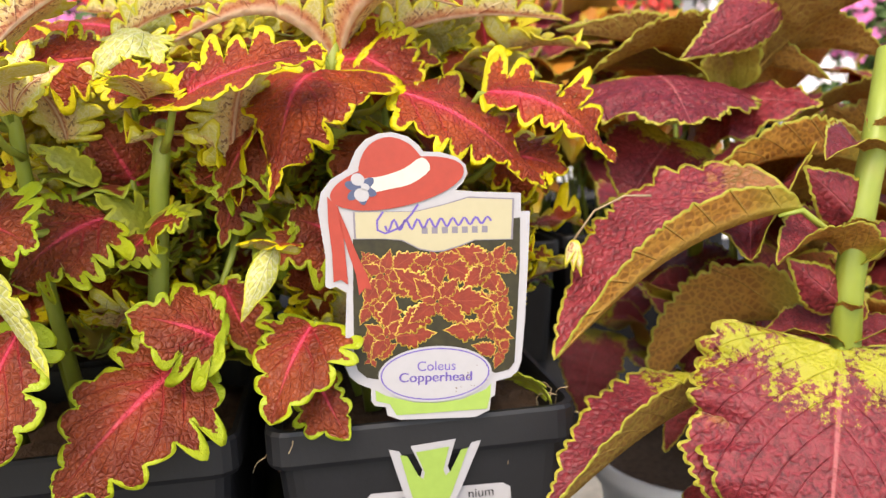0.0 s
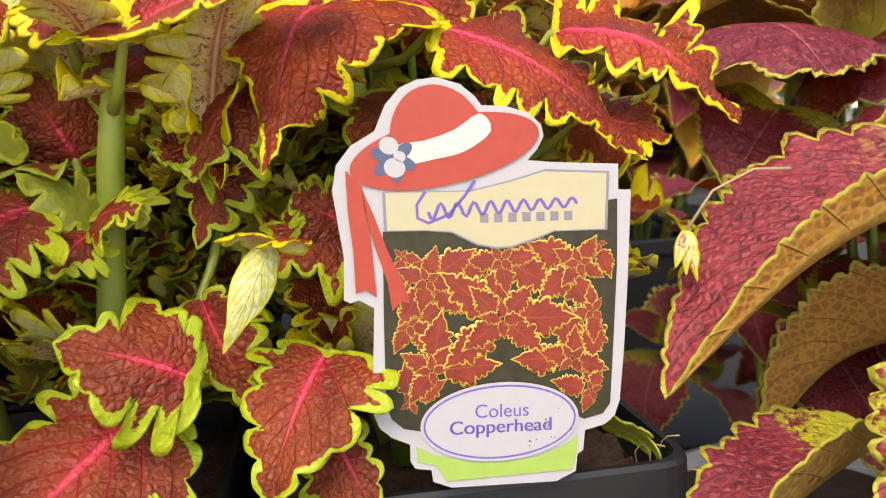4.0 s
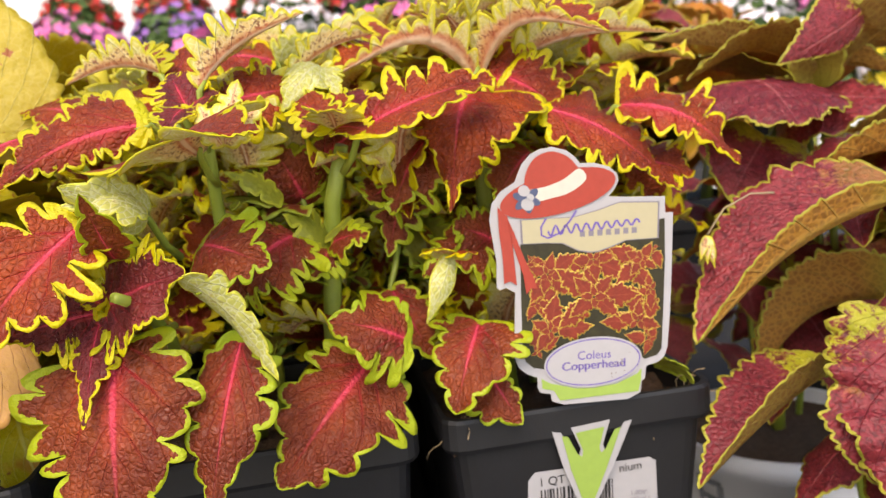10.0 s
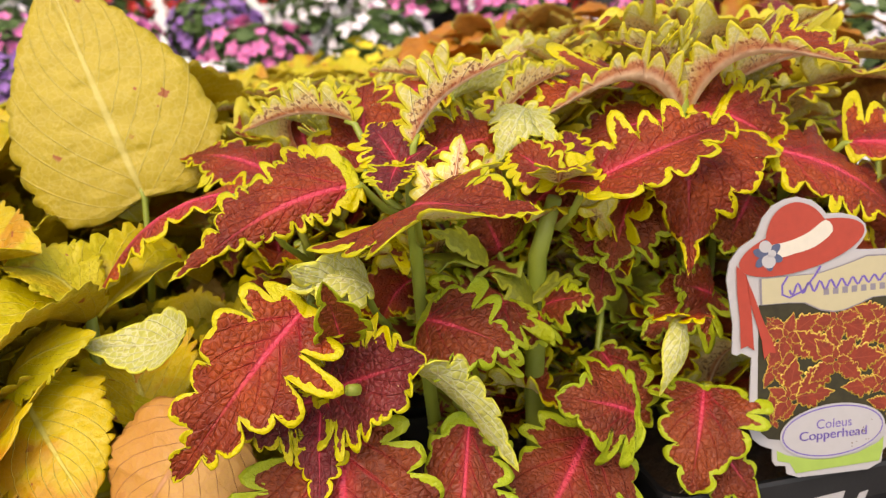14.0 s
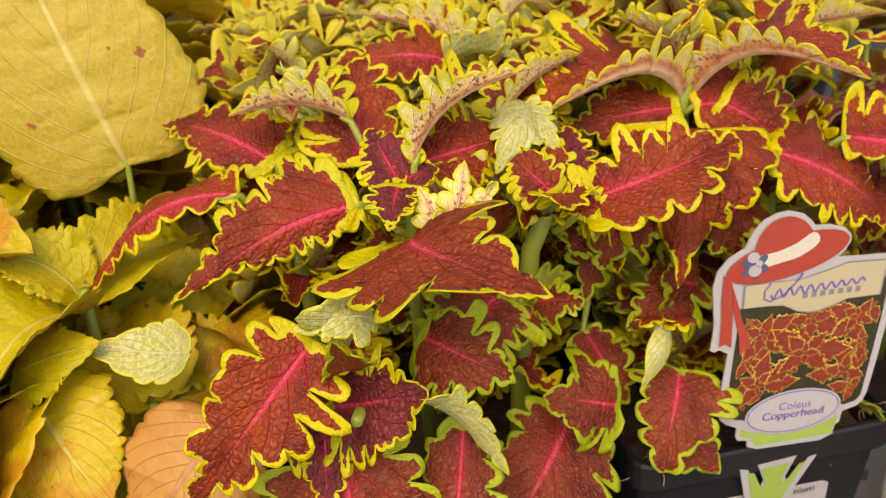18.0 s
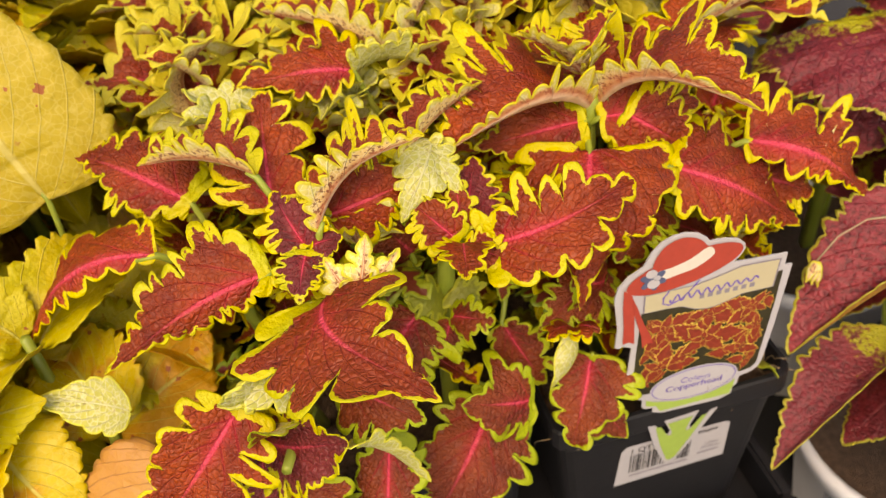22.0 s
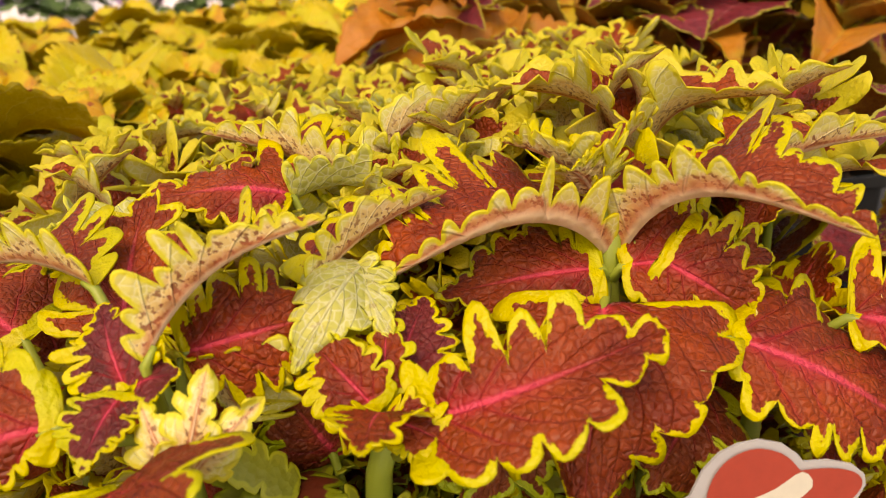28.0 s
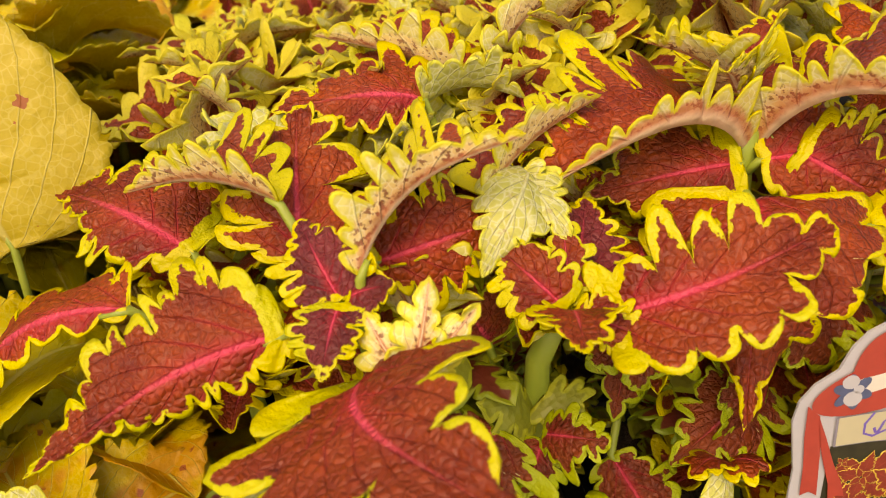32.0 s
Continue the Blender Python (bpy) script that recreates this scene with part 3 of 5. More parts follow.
def square_pot(at, material, label, group, size=0.117, height=0.118, turn=TURN):
    h = size / 2
    pot = thing("plant_pot", (at[0], at[1], RIM - height), label, "plant pot", group, turn)
    bm = bmesh.new()
    c = 0.009
    loft(bm, [square_ring(bm, h * 0.78, 0, c), square_ring(bm, h * 0.80, 0.004, c), square_ring(bm, h * 0.94, height - 0.014, c),
              square_ring(bm, h * 0.915, height - 0.014, c), square_ring(bm, h * 0.77, 0.006, c)])
    bm.faces.new(bm.verts[:20][::-1])
    part("body", bm, material, pot)
    bm = bmesh.new()
    loft(bm, [square_ring(bm, h * 0.925, height - 0.0145, c), square_ring(bm, h * 0.985, height - 0.0145, c), square_ring(bm, h, height - 0.0125, c), square_ring(bm, h, height - 0.0015, c),
              square_ring(bm, h * 0.99, height, c), square_ring(bm, h * 0.955, height, c), square_ring(bm, h * 0.945, height - 0.002, c), square_ring(bm, h * 0.925, height - 0.0145, c)])
    part("rim", bm, material, pot)
    bm = bmesh.new()
    bmesh.ops.create_grid(bm, x_segments=26, y_segments=26, size=h * 0.93)
    for v in bm.verts:
        v.co.z = height - 0.014 + 0.006 * noise.noise(v.co * 90 + Vector((at[0] * 50, 0, 0))) + 0.003 * noise.noise(v.co * 320)
    part("soil", bm, M_SOIL, pot, "dark crumbly potting soil", smooth=False)
    return pot


pot_a = square_pot(POT_A, M_BLACK, "square black plastic pot with a tag and white label", "black pots")
for i, j in ((-1, 0), (0, 1), (-1, 1), (0, 2), (-1, 2)):
    square_pot(POT_A + E1 * PITCH * i + E2 * PITCH * j, M_BLACK, "square black plastic pot under copper-red coleus", "black pots")

# tray under the pots
tray = thing("pot_tray", (*(POT_A + E1 * -0.063 + E2 * 0.125)[:2], BENCH - 0.002), "black plastic carrying tray holding the square pots", "tray", turn=TURN)
bm = bmesh.new()
box(bm, -0.129, 0.129, -0.192, 0.192, 0.0, 0.004)
part("tray_base", bm, M_BLACK, tray)
for x0, x1, y0, y1 in ((-0.134, 0.134, -0.197, -0.189), (-0.134, 0.134, 0.189, 0.197), (-0.134, -0.126, -0.189, 0.189), (0.126, 0.134, -0.189, 0.189)):
    bm = bmesh.new()
    box(bm, x0, x1, y0, y1, 0.0, 0.030, 0.002)
    part("tray_wall", bm, M_BLACK, tray)

# ---- copper-red coleus ----
def spot(i, j, dx=0, dy=0):
    return POT_A + E1 * (PITCH * i + dx) + E2 * (PITCH * j + dy)


COPPER_LABEL = "coleus with frilled copper-red leaves edged in yellow"
plants = {}
for i, j in ((0, 0), (-1, 0), (0, 1), (-1, 1), (0, 2), (-1, 2)):
    p = spot(i, j)
    plants[i, j] = thing("coleus_plant", (p.x, p.y, RIM - 0.014), COPPER_LABEL, "plant", "copper coleus")
PA, PB, PC, PD = plants[0, 0], plants[-1, 0], plants[0, 1], plants[-1, 1]

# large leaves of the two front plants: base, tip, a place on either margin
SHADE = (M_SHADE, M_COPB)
PALE, YOUNG, PLUM = (M_PALE, M_PALE), (M_YOUNG, M_COPB), (M_PLUM, M_COPB)
FLAT = dict(left=.15, right=.15, ruffle=.07)
blade(PB, (-.1465, .2654, .2022), (-.1120, .2070, .2080), (-.1640, .2260, .2020), (-.1160, .2340, .2210), mid=(-.1400, .2330, .2100), seed=3, teeth=6, depth=.36, tip=.25, wide=.55, neck=.2, draw=.35, stalk=(-.146, .285, .19), **FLAT)
blade(PB, (-.1629, .2674, .2144), (-.2248, .2545, .1918), (-.1798, .2782, .2291), (-.1827, .2595, .2004), mid=(-.1925, .2600, .2090), seed=8, teeth=13, depth=.32, tip=.45, wide=.6, draw=.25, stalk=(-.15, .285, .2), **FLAT)
blade(PB, (-.1795, .2388, .1837), (-.2205, .2201, .1412), (-.2170, .2260, .1800), (-.1748, .2202, .1620), seed=5, teeth=8, depth=.40, bow=.08, tip=.3, wide=.6, draw=.25, stalk=(-.172, .262, .17), **FLAT)
blade(PB, (-.2053, .2861, .2150), (-.2741, .2906, .1684), (-.2409, .3184, .2068), (-.2340, .2860, .2027), mid=(-.2420, .2920, .2060), seed=13, teeth=9, depth=.34, tip=.4, left=.1, right=.1, ruffle=.08, stalk=(-.19, .32, .18))
blade(PA, (-.0896, .2751, .2054), (-.0375, .2790, .2205), (-.0605, .2820, .2310), (-.0684, .2480, .2055), mid=(-.0690, .2700, .2135), seed=16, teeth=7, depth=.44, tip=.2, wide=.62, fan=.8, stalk=(-.098, .287, .19), **FLAT)
blade(PA, (-.0462, .3060, .2160), (-.0590, .2690, .1720), (-.0700, .2980, .2100), (-.0200, .2960, .2150), seed=19, teeth=7, depth=.30, bow=.16, tip=.7, wide=.40, neck=.35, draw=.3, left=.4, right=.4, ruffle=.08, stalk=(-.042, .327, .215))
blade(PA, (-.0170, .3001, .2075), (.0380, .3000, .1690), (.0060, .3210, .2150), (-.0100, .2850, .1900), seed=17, teeth=10, depth=.28, bow=.10, tip=.5, draw=.2, up=(.25, -.5, .8), left=.2, right=.3, ruffle=.08, stalk=(-.035, .318, .2))
blade(PA, (.0155, .3117, .2062), (.0640, .3020, .1770), (.0480, .3320, .2050), (.0380, .2990, .1900), seed=27, teeth=8, depth=.34, bow=.16, up=(.2, -.4, .9), left=.3, right=-.9, ruffle=.09, stalk=(.0, .33, .19))
# arched top leaves of the right shoot, their near halves folded up
ARCH = dict(rows=8, cols=6, ruffle=.06, left=-.35, right=-.35, quilt=.02)
blade(PA, (-.0420, .3250, .2220), (-.0980, .3030, .2280), (-.0620, .3045, .2510), (-.0750, .3480, .2440), mid=(-.0620, .3090, .2375), up=(0, .1, 1), seed=23, teeth=10, depth=.40, stalk=(-.042, .327, .215), **ARCH)
blade(PA, (-.0380, .3260, .2220), (.0084, .2871, .2341), (-.0265, .3020, .2545), (-.0060, .3340, .2500), mid=(-.0220, .3060, .2415), up=(.1, .1, 1), seed=25, teeth=10, depth=.40, stalk=(-.042, .327, .215), **ARCH)
blade(PA, (-.0330, .3320, .2250), (.0620, .3740, .2390), (.0170, .3460, .2520), (.0100, .3730, .2460), mid=(.0160, .3510, .2400), up=(0, .1, 1), seed=26, teeth=10, depth=.40, stalk=(-.030, .335, .215), **ARCH)
blade(PA, (-.0400, .3290, .2260), (-.0350, .3640, .2440), (-.0580, .3530, .2420), (-.0140, .3520, .2450), up=(0, -.6, .8), seed=28, teeth=8, depth=.40, bow=.2, ruffle=.08)
hero(PA, (-.0460, .3230, .2400), (-.0680, .3330, .2540), .0125, YOUNG, seed=231, teeth=9, depth=.42, bow=.10, left=-.3, right=-.3, fold=.5, up=(0, .3, 1))
hero(PA, (-.0450, .3220, .2395), (-.0520, .3120, .2490), .0125, YOUNG, seed=233, teeth=9, depth=.42, bow=.12, left=-.3, right=-.3, fold=.4, up=(0, .6, .6))
hero(PA, (-.0430, .3240, .2400), (-.0290, .3360, .2560), .0125, YOUNG, seed=234, teeth=9, depth=.42, bow=.10, left=-.3, right=-.3, fold=.5, up=(0, .3, 1))
blade(PA, (-.0390, .3200, .2210), (.0010, .3230, .2190), (-.0180, .3300, .2380), (-.0170, .3080, .2090), up=(0, -.9, .4), seed=61, teeth=8, depth=.30, bow=.06, ruffle=.06, stalk=(-.042, .327, .215))
blade(PA, (-.0440, .3200, .2210), (-.0880, .3180, .2170), (-.0640, .3280, .2330), (-.0660, .3080, .2090), up=(0, -.9, .4), seed=62, teeth=8, depth=.30, bow=.06, ruffle=.06, stalk=(-.042, .327, .215))
blade(PB, (-.1430, .2860, .2200), (-.1080, .2960, .2240), (-.1240, .3000, .2380), (-.1240, .2850, .2090), up=(0, -.9, .4), seed=63, teeth=8, depth=.30, bow=.06, ruffle=.06, stalk=(-.148, .286, .2))
blade(PB, (-.1080, .2960, .1950), (-.0830, .3090, .2100), (-.1020, .3080, .2120), (-.0850, .2980, .1920), up=(0, -.9, .4), mats=SHADE, seed=64, teeth=7, depth=.30, bow=.08, ruffle=.06)
# leaves of the left shoot
blade(PB, (-.1450, .2710, .2250), (-.1053, .2796, .2501), (-.1300, .2770, .2535), (-.1150, .3040, .2480), mid=(-.1290, .2810, .2415), up=(-.2, .1, 1), seed=29, teeth=11, depth=.40, stalk=(-.148, .286, .2), **ARCH)
blade(PA, (-.1150, .2990, .2280), (-.0820, .3180, .2450), (-.0990, .3040, .2500), (-.0980, .3260, .2460), mid=(-.1000, .3080, .2395), up=(0, .1, 1), seed=103, teeth=8, depth=.38, stalk=(-.112, .305, .2), **ARCH)
blade(PB, (-.1638, .3000, .2160), (-.1630, .3310, .2480), (-.1830, .3160, .2380), (-.1440, .3160, .2380), up=(0, -.9, .4), seed=31, teeth=6, depth=.42, bow=.06, tip=.1, wide=.6, stalk=(-.15, .29, .2), **FLAT)
blade(PB, (-.1960, .3140, .2150), (-.2440, .3440, .2270), (-.2290, .3180, .2170), (-.2080, .3500, .2330), up=(-.1, -.6, .8), seed=14, teeth=10, depth=.36, bow=.1, stalk=(-.19, .32, .18), **FLAT)
blade(PB, (-.1650, .2970, .2340), (-.2102, .3147, .2345), (-.1860, .3010, .2500), (-.1850, .3240, .2440), mid=(-.1870, .3055, .2390), up=(0, .1, 1), seed=24, teeth=9, depth=.38, stalk=(-.152, .294, .205), **ARCH)
blade(PC, (-.1290, .3520, .2400), (-.1750, .3490, .2420), (-.1440, .3740, .2520), (-.1440, .3400, .2330), up=(0, -.4, .9), seed=33, teeth=6, depth=.38, bow=.08, tip=.4, draw=.3, stalk=(-.12, .36, .21), **FLAT)
blade(PC, (-.1290, .3530, .2380), (-.0980, .3560, .2350), (-.1130, .3490, .2520), (-.1120, .3660, .2440), up=(0, .1, 1), seed=34, teeth=7, depth=.42, bow=.15, mats=PALE, **ARCH)
blade(PC, (-.1080, .3680, .2300), (-.0760, .4000, .2600), (-.1020, .3760, .2640), (-.0850, .4000, .2560), mid=(-.0980, .3810, .2500), up=(-.4, .4, .8), seed=101, teeth=8, depth=.42, stalk=(-.105, .385, .2), **ARCH)
blade(PC, (-.1100, .3680, .2300), (-.1650, .3870, .2560), (-.1340, .3700, .2620), (-.1330, .3980, .2560), mid=(-.1360, .3755, .2480), up=(0, .2, 1), seed=102, teeth=9, depth=.42, stalk=(-.105, .385, .2), **ARCH)
# the ragged pale leaf between the shoots
hero(PB, (-.1030, .3070, .2310), (-.1180, .2820, .2150), .0120, PALE, seed=105, teeth=7, depth=.30, bow=.25, left=1.0, right=.9, up=(.1, -.85, .5), ruffle=.12)
hero(PB, (-.1060, .3040, .2310), (-.0960, .2880, .2190), .0090, PALE, seed=106, teeth=5, depth=.40, bow=.14, left=.5, right=.5, up=(.2, -.85, .5), ruffle=.12)
# plum rosette, pale shoot and the rosette beside the broad leaf
for b, t, w, mats, up, sd in (((-.1500, .2715, .2190), (-.1590, .2870, .2330), .0105, PLUM, (0, -.85, .5), 229), ((-.1500, .2705, .2190), (-.1540, .2540, .2100), .0090, PLUM, (0, -.5, .85), 230), ((-.1490, .2720, .2190), (-.1370, .2690, .2230), .0080, PLUM, (0, -.6, .8), 232),
                              ((-.0980, .2790, .2060), (-.0890, .3060, .2220), .0140, PLUM, (0, -.85, .5), 240), ((-.0980, .2760, .2070), (-.0990, .2500, .2130), .0105, YOUNG, (0, -.4, .9), 242), ((-.0990, .2770, .2070), (-.1150, .2880, .2210), .0110, YOUNG, (0, -.8, .5), 244),
                              ((-.0980, .2740, .2070), (-.0820, .2660, .2030), .0080, YOUNG, (0, -.5, .8), 246), ((-.0980, .2780, .2070), (-.0970, .2990, .2260), .0060, YOUNG, (0, -.9, .3), 248),
                              ((-.1365, .2620, .2040), (-.1440, .2640, .2200), .0068, PALE, (0, -.95, .2), 107), ((-.1360, .2620, .2040), (-.1290, .2640, .2270), .0072, PALE, (.1, -.95, .1), 109), ((-.1355, .2620, .2040), (-.1190, .2640, .2190), .0062, PALE, (.1, -.9, .4), 111)):
    hero(PB if b[0] < -.12 else PA, b, t, w, (M_COPB, M_COPB) if mats is PALE else mats, seed=sd, teeth=8 if mats is not PALE else 5, depth=.34, bow=.10 if mats is not PALE else .22, left=-.2, right=-.2, fold=0 if mats is not PALE else -.35, ruffle=.06 if mats is not PALE else .16, quilt=.05, up=up)
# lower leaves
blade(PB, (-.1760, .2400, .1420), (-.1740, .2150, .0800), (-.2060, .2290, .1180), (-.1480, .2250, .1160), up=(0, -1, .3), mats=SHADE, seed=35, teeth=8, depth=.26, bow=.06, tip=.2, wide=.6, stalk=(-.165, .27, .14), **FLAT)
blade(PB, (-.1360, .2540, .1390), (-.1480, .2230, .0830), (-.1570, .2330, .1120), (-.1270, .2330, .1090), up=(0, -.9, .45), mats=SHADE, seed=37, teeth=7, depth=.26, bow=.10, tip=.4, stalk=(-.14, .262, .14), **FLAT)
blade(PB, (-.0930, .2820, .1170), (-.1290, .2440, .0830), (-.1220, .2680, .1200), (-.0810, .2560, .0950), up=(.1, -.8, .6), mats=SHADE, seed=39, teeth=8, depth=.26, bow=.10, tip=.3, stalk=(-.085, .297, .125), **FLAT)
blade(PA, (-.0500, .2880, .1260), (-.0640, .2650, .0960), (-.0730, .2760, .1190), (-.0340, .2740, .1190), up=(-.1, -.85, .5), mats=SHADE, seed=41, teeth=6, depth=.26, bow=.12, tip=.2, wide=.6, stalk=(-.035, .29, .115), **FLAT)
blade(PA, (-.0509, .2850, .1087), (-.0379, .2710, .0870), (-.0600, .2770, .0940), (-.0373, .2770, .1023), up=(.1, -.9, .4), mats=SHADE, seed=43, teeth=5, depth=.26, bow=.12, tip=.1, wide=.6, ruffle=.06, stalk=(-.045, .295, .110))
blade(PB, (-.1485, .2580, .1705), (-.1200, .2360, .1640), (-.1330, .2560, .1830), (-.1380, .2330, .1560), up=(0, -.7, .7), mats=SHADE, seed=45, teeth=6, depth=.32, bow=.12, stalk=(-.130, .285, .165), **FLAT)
hero(PB, (-.1480, .2300, .1640), (-.1230, .2390, .1240), .0080, PALE, seed=47, teeth=6, depth=.24, ruffle=.09, bow=-.10, up=(-.5, -.8, .2), left=.9, right=.9)
blade(PB, (-.1800, .2470, .1530), (-.1465, .2310, .1660), (-.1610, .2400, .1810), (-.1690, .2290, .1400), up=(.1, -.95, .3), mats=PLUM, seed=49, teeth=10, depth=.30, bow=.08, tip=.15, wide=.6, left=-.2, right=-.2, ruffle=.08, stalk=(-.165, .262, .15))
hero(PB, (-.1710, .2400, .1700), (-.1709, .2180, .1945), .0085, SHADE, seed=50, teeth=4, depth=.30, ruffle=.06, bow=.08, up=(.1, -.9, .4), left=-.3, right=-.3)
hero(PB, (-.1810, .2460, .1520), (-.2090, .2330, .1490), .0150, PLUM, seed=51, teeth=10, depth=.32, ruffle=.07, bow=.06, up=(0, -.9, .5), quilt=.09)
hero(PB, (-.1810, .2450, .1510), (-.1822, .2200, .1200), .0095, PLUM, seed=53, teeth=8, depth=.34, ruffle=.07, bow=.06, draw=.4, up=(0, -.95, .3), quilt=.09)
hero(PB, (-.1800, .2460, .1540), (-.1870, .2420, .1640), .0060, PLUM, seed=54, teeth=6, depth=.34, ruffle=.07, bow=.06, up=(0, -.95, .1))
hero(PB, (-.1800, .2450, .1520), (-.1740, .2380, .1440), .0060, PLUM, seed=55, teeth=6, depth=.34, ruffle=.07, bow=.06, up=(.2, -.9, .4))
hero(PB, (-.1640, .2560, .1820), (-.1820, .2290, .1965), .0120, PALE, seed=56, teeth=5, depth=.36, ruffle=.10, bow=.10, up=(0, -.9, .3), stalk=(-.160, .272, .165))
hero(PA, (-.0300, .3180, .2230), (-.0080, .3130, .2080), .018, COP, seed=57, teeth=7, depth=.25, ruffle=.09, bow=.08, up=(0, -.9, .3), tip=.1)
main_stem = lambda own, pts, r: part("stem", tube([own.matrix_basis.inverted() @ Vector(p) for p in pts], r, 12, .06), M_STEM, own, smooth=True)
main_stem(PB, [(-.113, .3005, .075), (-.1104, .300, .128), (-.1048, .2994, .178), (-.098, .290, .200)], [.0042, .0040, .0036, .0028])
main_stem(PB, [(-.150, .320, .075), (-.150, .300, .14), (-.148, .286, .20), (-.146, .276, .222)], [.0030, .0027, .0025, .002])
main_stem(PB, [(-.175, .315, .075), (-.172, .285, .13), (-.168, .250, .152), (-.1690, .228, .160)], [.0026, .0024, .0022, .0018])
main_stem(PB, [(-.18, .335, .075), (-.195, .33, .14), (-.195, .322, .19)], [.0036, .0032, .0026])
main_stem(PA, [(-.035, .338, .075), (-.040, .335, .14), (-.042, .327, .215), (-.040, .325, .235)], [.0042, .0038, .0034, .0028])
main_stem(PA, [(.005, .345, .075), (.0, .34, .14), (.0, .33, .19)], [.0036, .0032, .0026])

# blades of several builds, shared by the fuller part of each plant
def stock(name, mats, count, L, W, seed, **kw):
    out = []
    for k in range(count):
        r = random.Random(seed + k)
        o = dict(teeth=9, depth=.38, bow=r.uniform(.12, .32), left=r.uniform(-.9, .5), right=r.uniform(-.9, .5), fold=r.choice((0, .15, .3, .6)), rows=6, cols=4, ruffle=r.uniform(.08, .15), tip=r.uniform(.2, .6), wide=r.uniform(.6, .74), swing=r.uniform(-.08, .08))
        o.update(kw)
        out.append(leaf_mesh(name, L, W * r.uniform(.85, 1.15), mats, seed=seed + k, **o))
    return out


COP_STOCK = stock("leaf", COP, 14, .056, .0235, 100)
LIME_STOCK = stock("leaf", LIME, 10, .022, .0105, 140, teeth=5, depth=.45, rows=4, cols=3)
PALE_STOCK = stock("leaf", (M_PALE, M_PALE), 6, .034, .014, 160, teeth=6, depth=.5, rows=5)


CROWN_STOCK = stock("leaf", (M_CROWN, M_COPB), 14, .050, .0195, 260, teeth=8, depth=.42, rows=6, cols=5, quilt=.02)
SMALL_COP = stock("leaf", YOUNG, 10, .034, .0155, 180, teeth=8, depth=.42, rows=5, cols=4)


def rosette(own, c, axis, size, stockpile, pairs=3, r=rng, tilt=(0.0, 0.6), name="leaf", taper=.55):
    """Opposite pairs of blades, each pair turned by a right angle, smaller and steeper towards the tip."""
    axis = Vector(axis).normalized()
    a0 = r.uniform(0, 6.28)
    q = axis.to_track_quat("Z", "Y").to_matrix()
    for k in range(pairs):
        f = k / max(1, pairs - 1)
        s = size * (1 - taper * f) * r.uniform(.88, 1.12)
        el = tilt[0] + (tilt[1] - tilt[0]) * f + r.uniform(-.2, .2)
        for h in range(2):
            a = a0 + k * math.pi / 2 + h * math.pi + r.uniform(-.25, .25)
            x = q @ Vector((math.cos(a) * math.cos(el), math.sin(a) * math.cos(el), math.sin(el)))
            z = q @ Vector((-math.cos(a) * math.sin(el), -math.sin(a) * math.sin(el), math.cos(el)))
            y = z.cross(x)
            m = (Matrix((x, y, z)).transposed() * s).to_4x4()
            m.translation = Vector(c) - axis * (1 - f) * size * .012 + x * size * .003
            m[3][3] = 1
            end = m @ Vector((.055, 0, 0))
            if name == "leaf" and -.28 < end.x < .07 and (end.y < (.335 if end.z > .19 else .300) or (end.y < .352 and -.09 < end.x < .03 and end.z > .235)):
                continue
            put_part(name, r.choice(stockpile), own, m)


def joined(name, own, items, label=""):
    """Many small blades as one part: (mesh, pose) pairs."""
    vs, fs, uvs, eds, sl, at = [], [], [], [], [], 0
    mats = None
    for me, m in items:
        mats = mats or list(me.materials)
        co = np.empty(len(me.vertices) * 3, dtype=np.float32)
        me.vertices.foreach_get("co", co)
        mm = np.array(own.matrix_basis.inverted() @ m)
        vs.append(co.reshape(-1, 3) @ mm[:3, :3].T + mm[:3, 3])
        idx = np.empty(len(me.loops), dtype=np.int32)
        me.loops.foreach_get("vertex_index", idx)
        fs.append(idx.reshape(-1, 4) + at)
        uv = np.empty(len(me.loops) * 2, dtype=np.float32)
        me.uv_layers[0].data.foreach_get("uv", uv)
        uvs.append(uv)
        ed = np.empty(len(me.loops) * 2, dtype=np.float32)
        me.uv_layers[1].data.foreach_get("uv", ed)
        eds.append(ed)
        k = np.empty(len(me.polygons), dtype=np.int32)
        me.polygons.foreach_get("material_index", k)
        sl.append(k)
        at += len(me.vertices)
    me = bpy.data.meshes.new(name)
    me.from_pydata(np.concatenate(vs).tolist(), [], np.concatenate(fs).tolist())
    me.uv_layers.new(name="UVMap").data.foreach_set("uv", np.concatenate(uvs))
    me.uv_layers.new(name="Edge").data.foreach_set("uv", np.concatenate(eds))
    me.polygons.foreach_set("material_index", np.concatenate(sl))
    me.polygons.foreach_set("use_smooth", np.ones(len(me.polygons), dtype=bool))
    for m in mats:
        me.materials.append(m)
    return tagged(put_part(name, me, own, None, label), kind="stuff")


def blade_pose(c, el, a, s, q=Matrix.Identity(3), off=0.0):
    x = q @ Vector((math.cos(a) * math.cos(el), math.sin(a) * math.cos(el), math.sin(el)))
    z = q @ Vector((-math.cos(a) * math.sin(el), -math.sin(a) * math.sin(el), math.cos(el)))
    m = (Matrix((x, z.cross(x), z)).transposed() * s).to_4x4()
    m.translation = Vector(c) + x * off
    return m


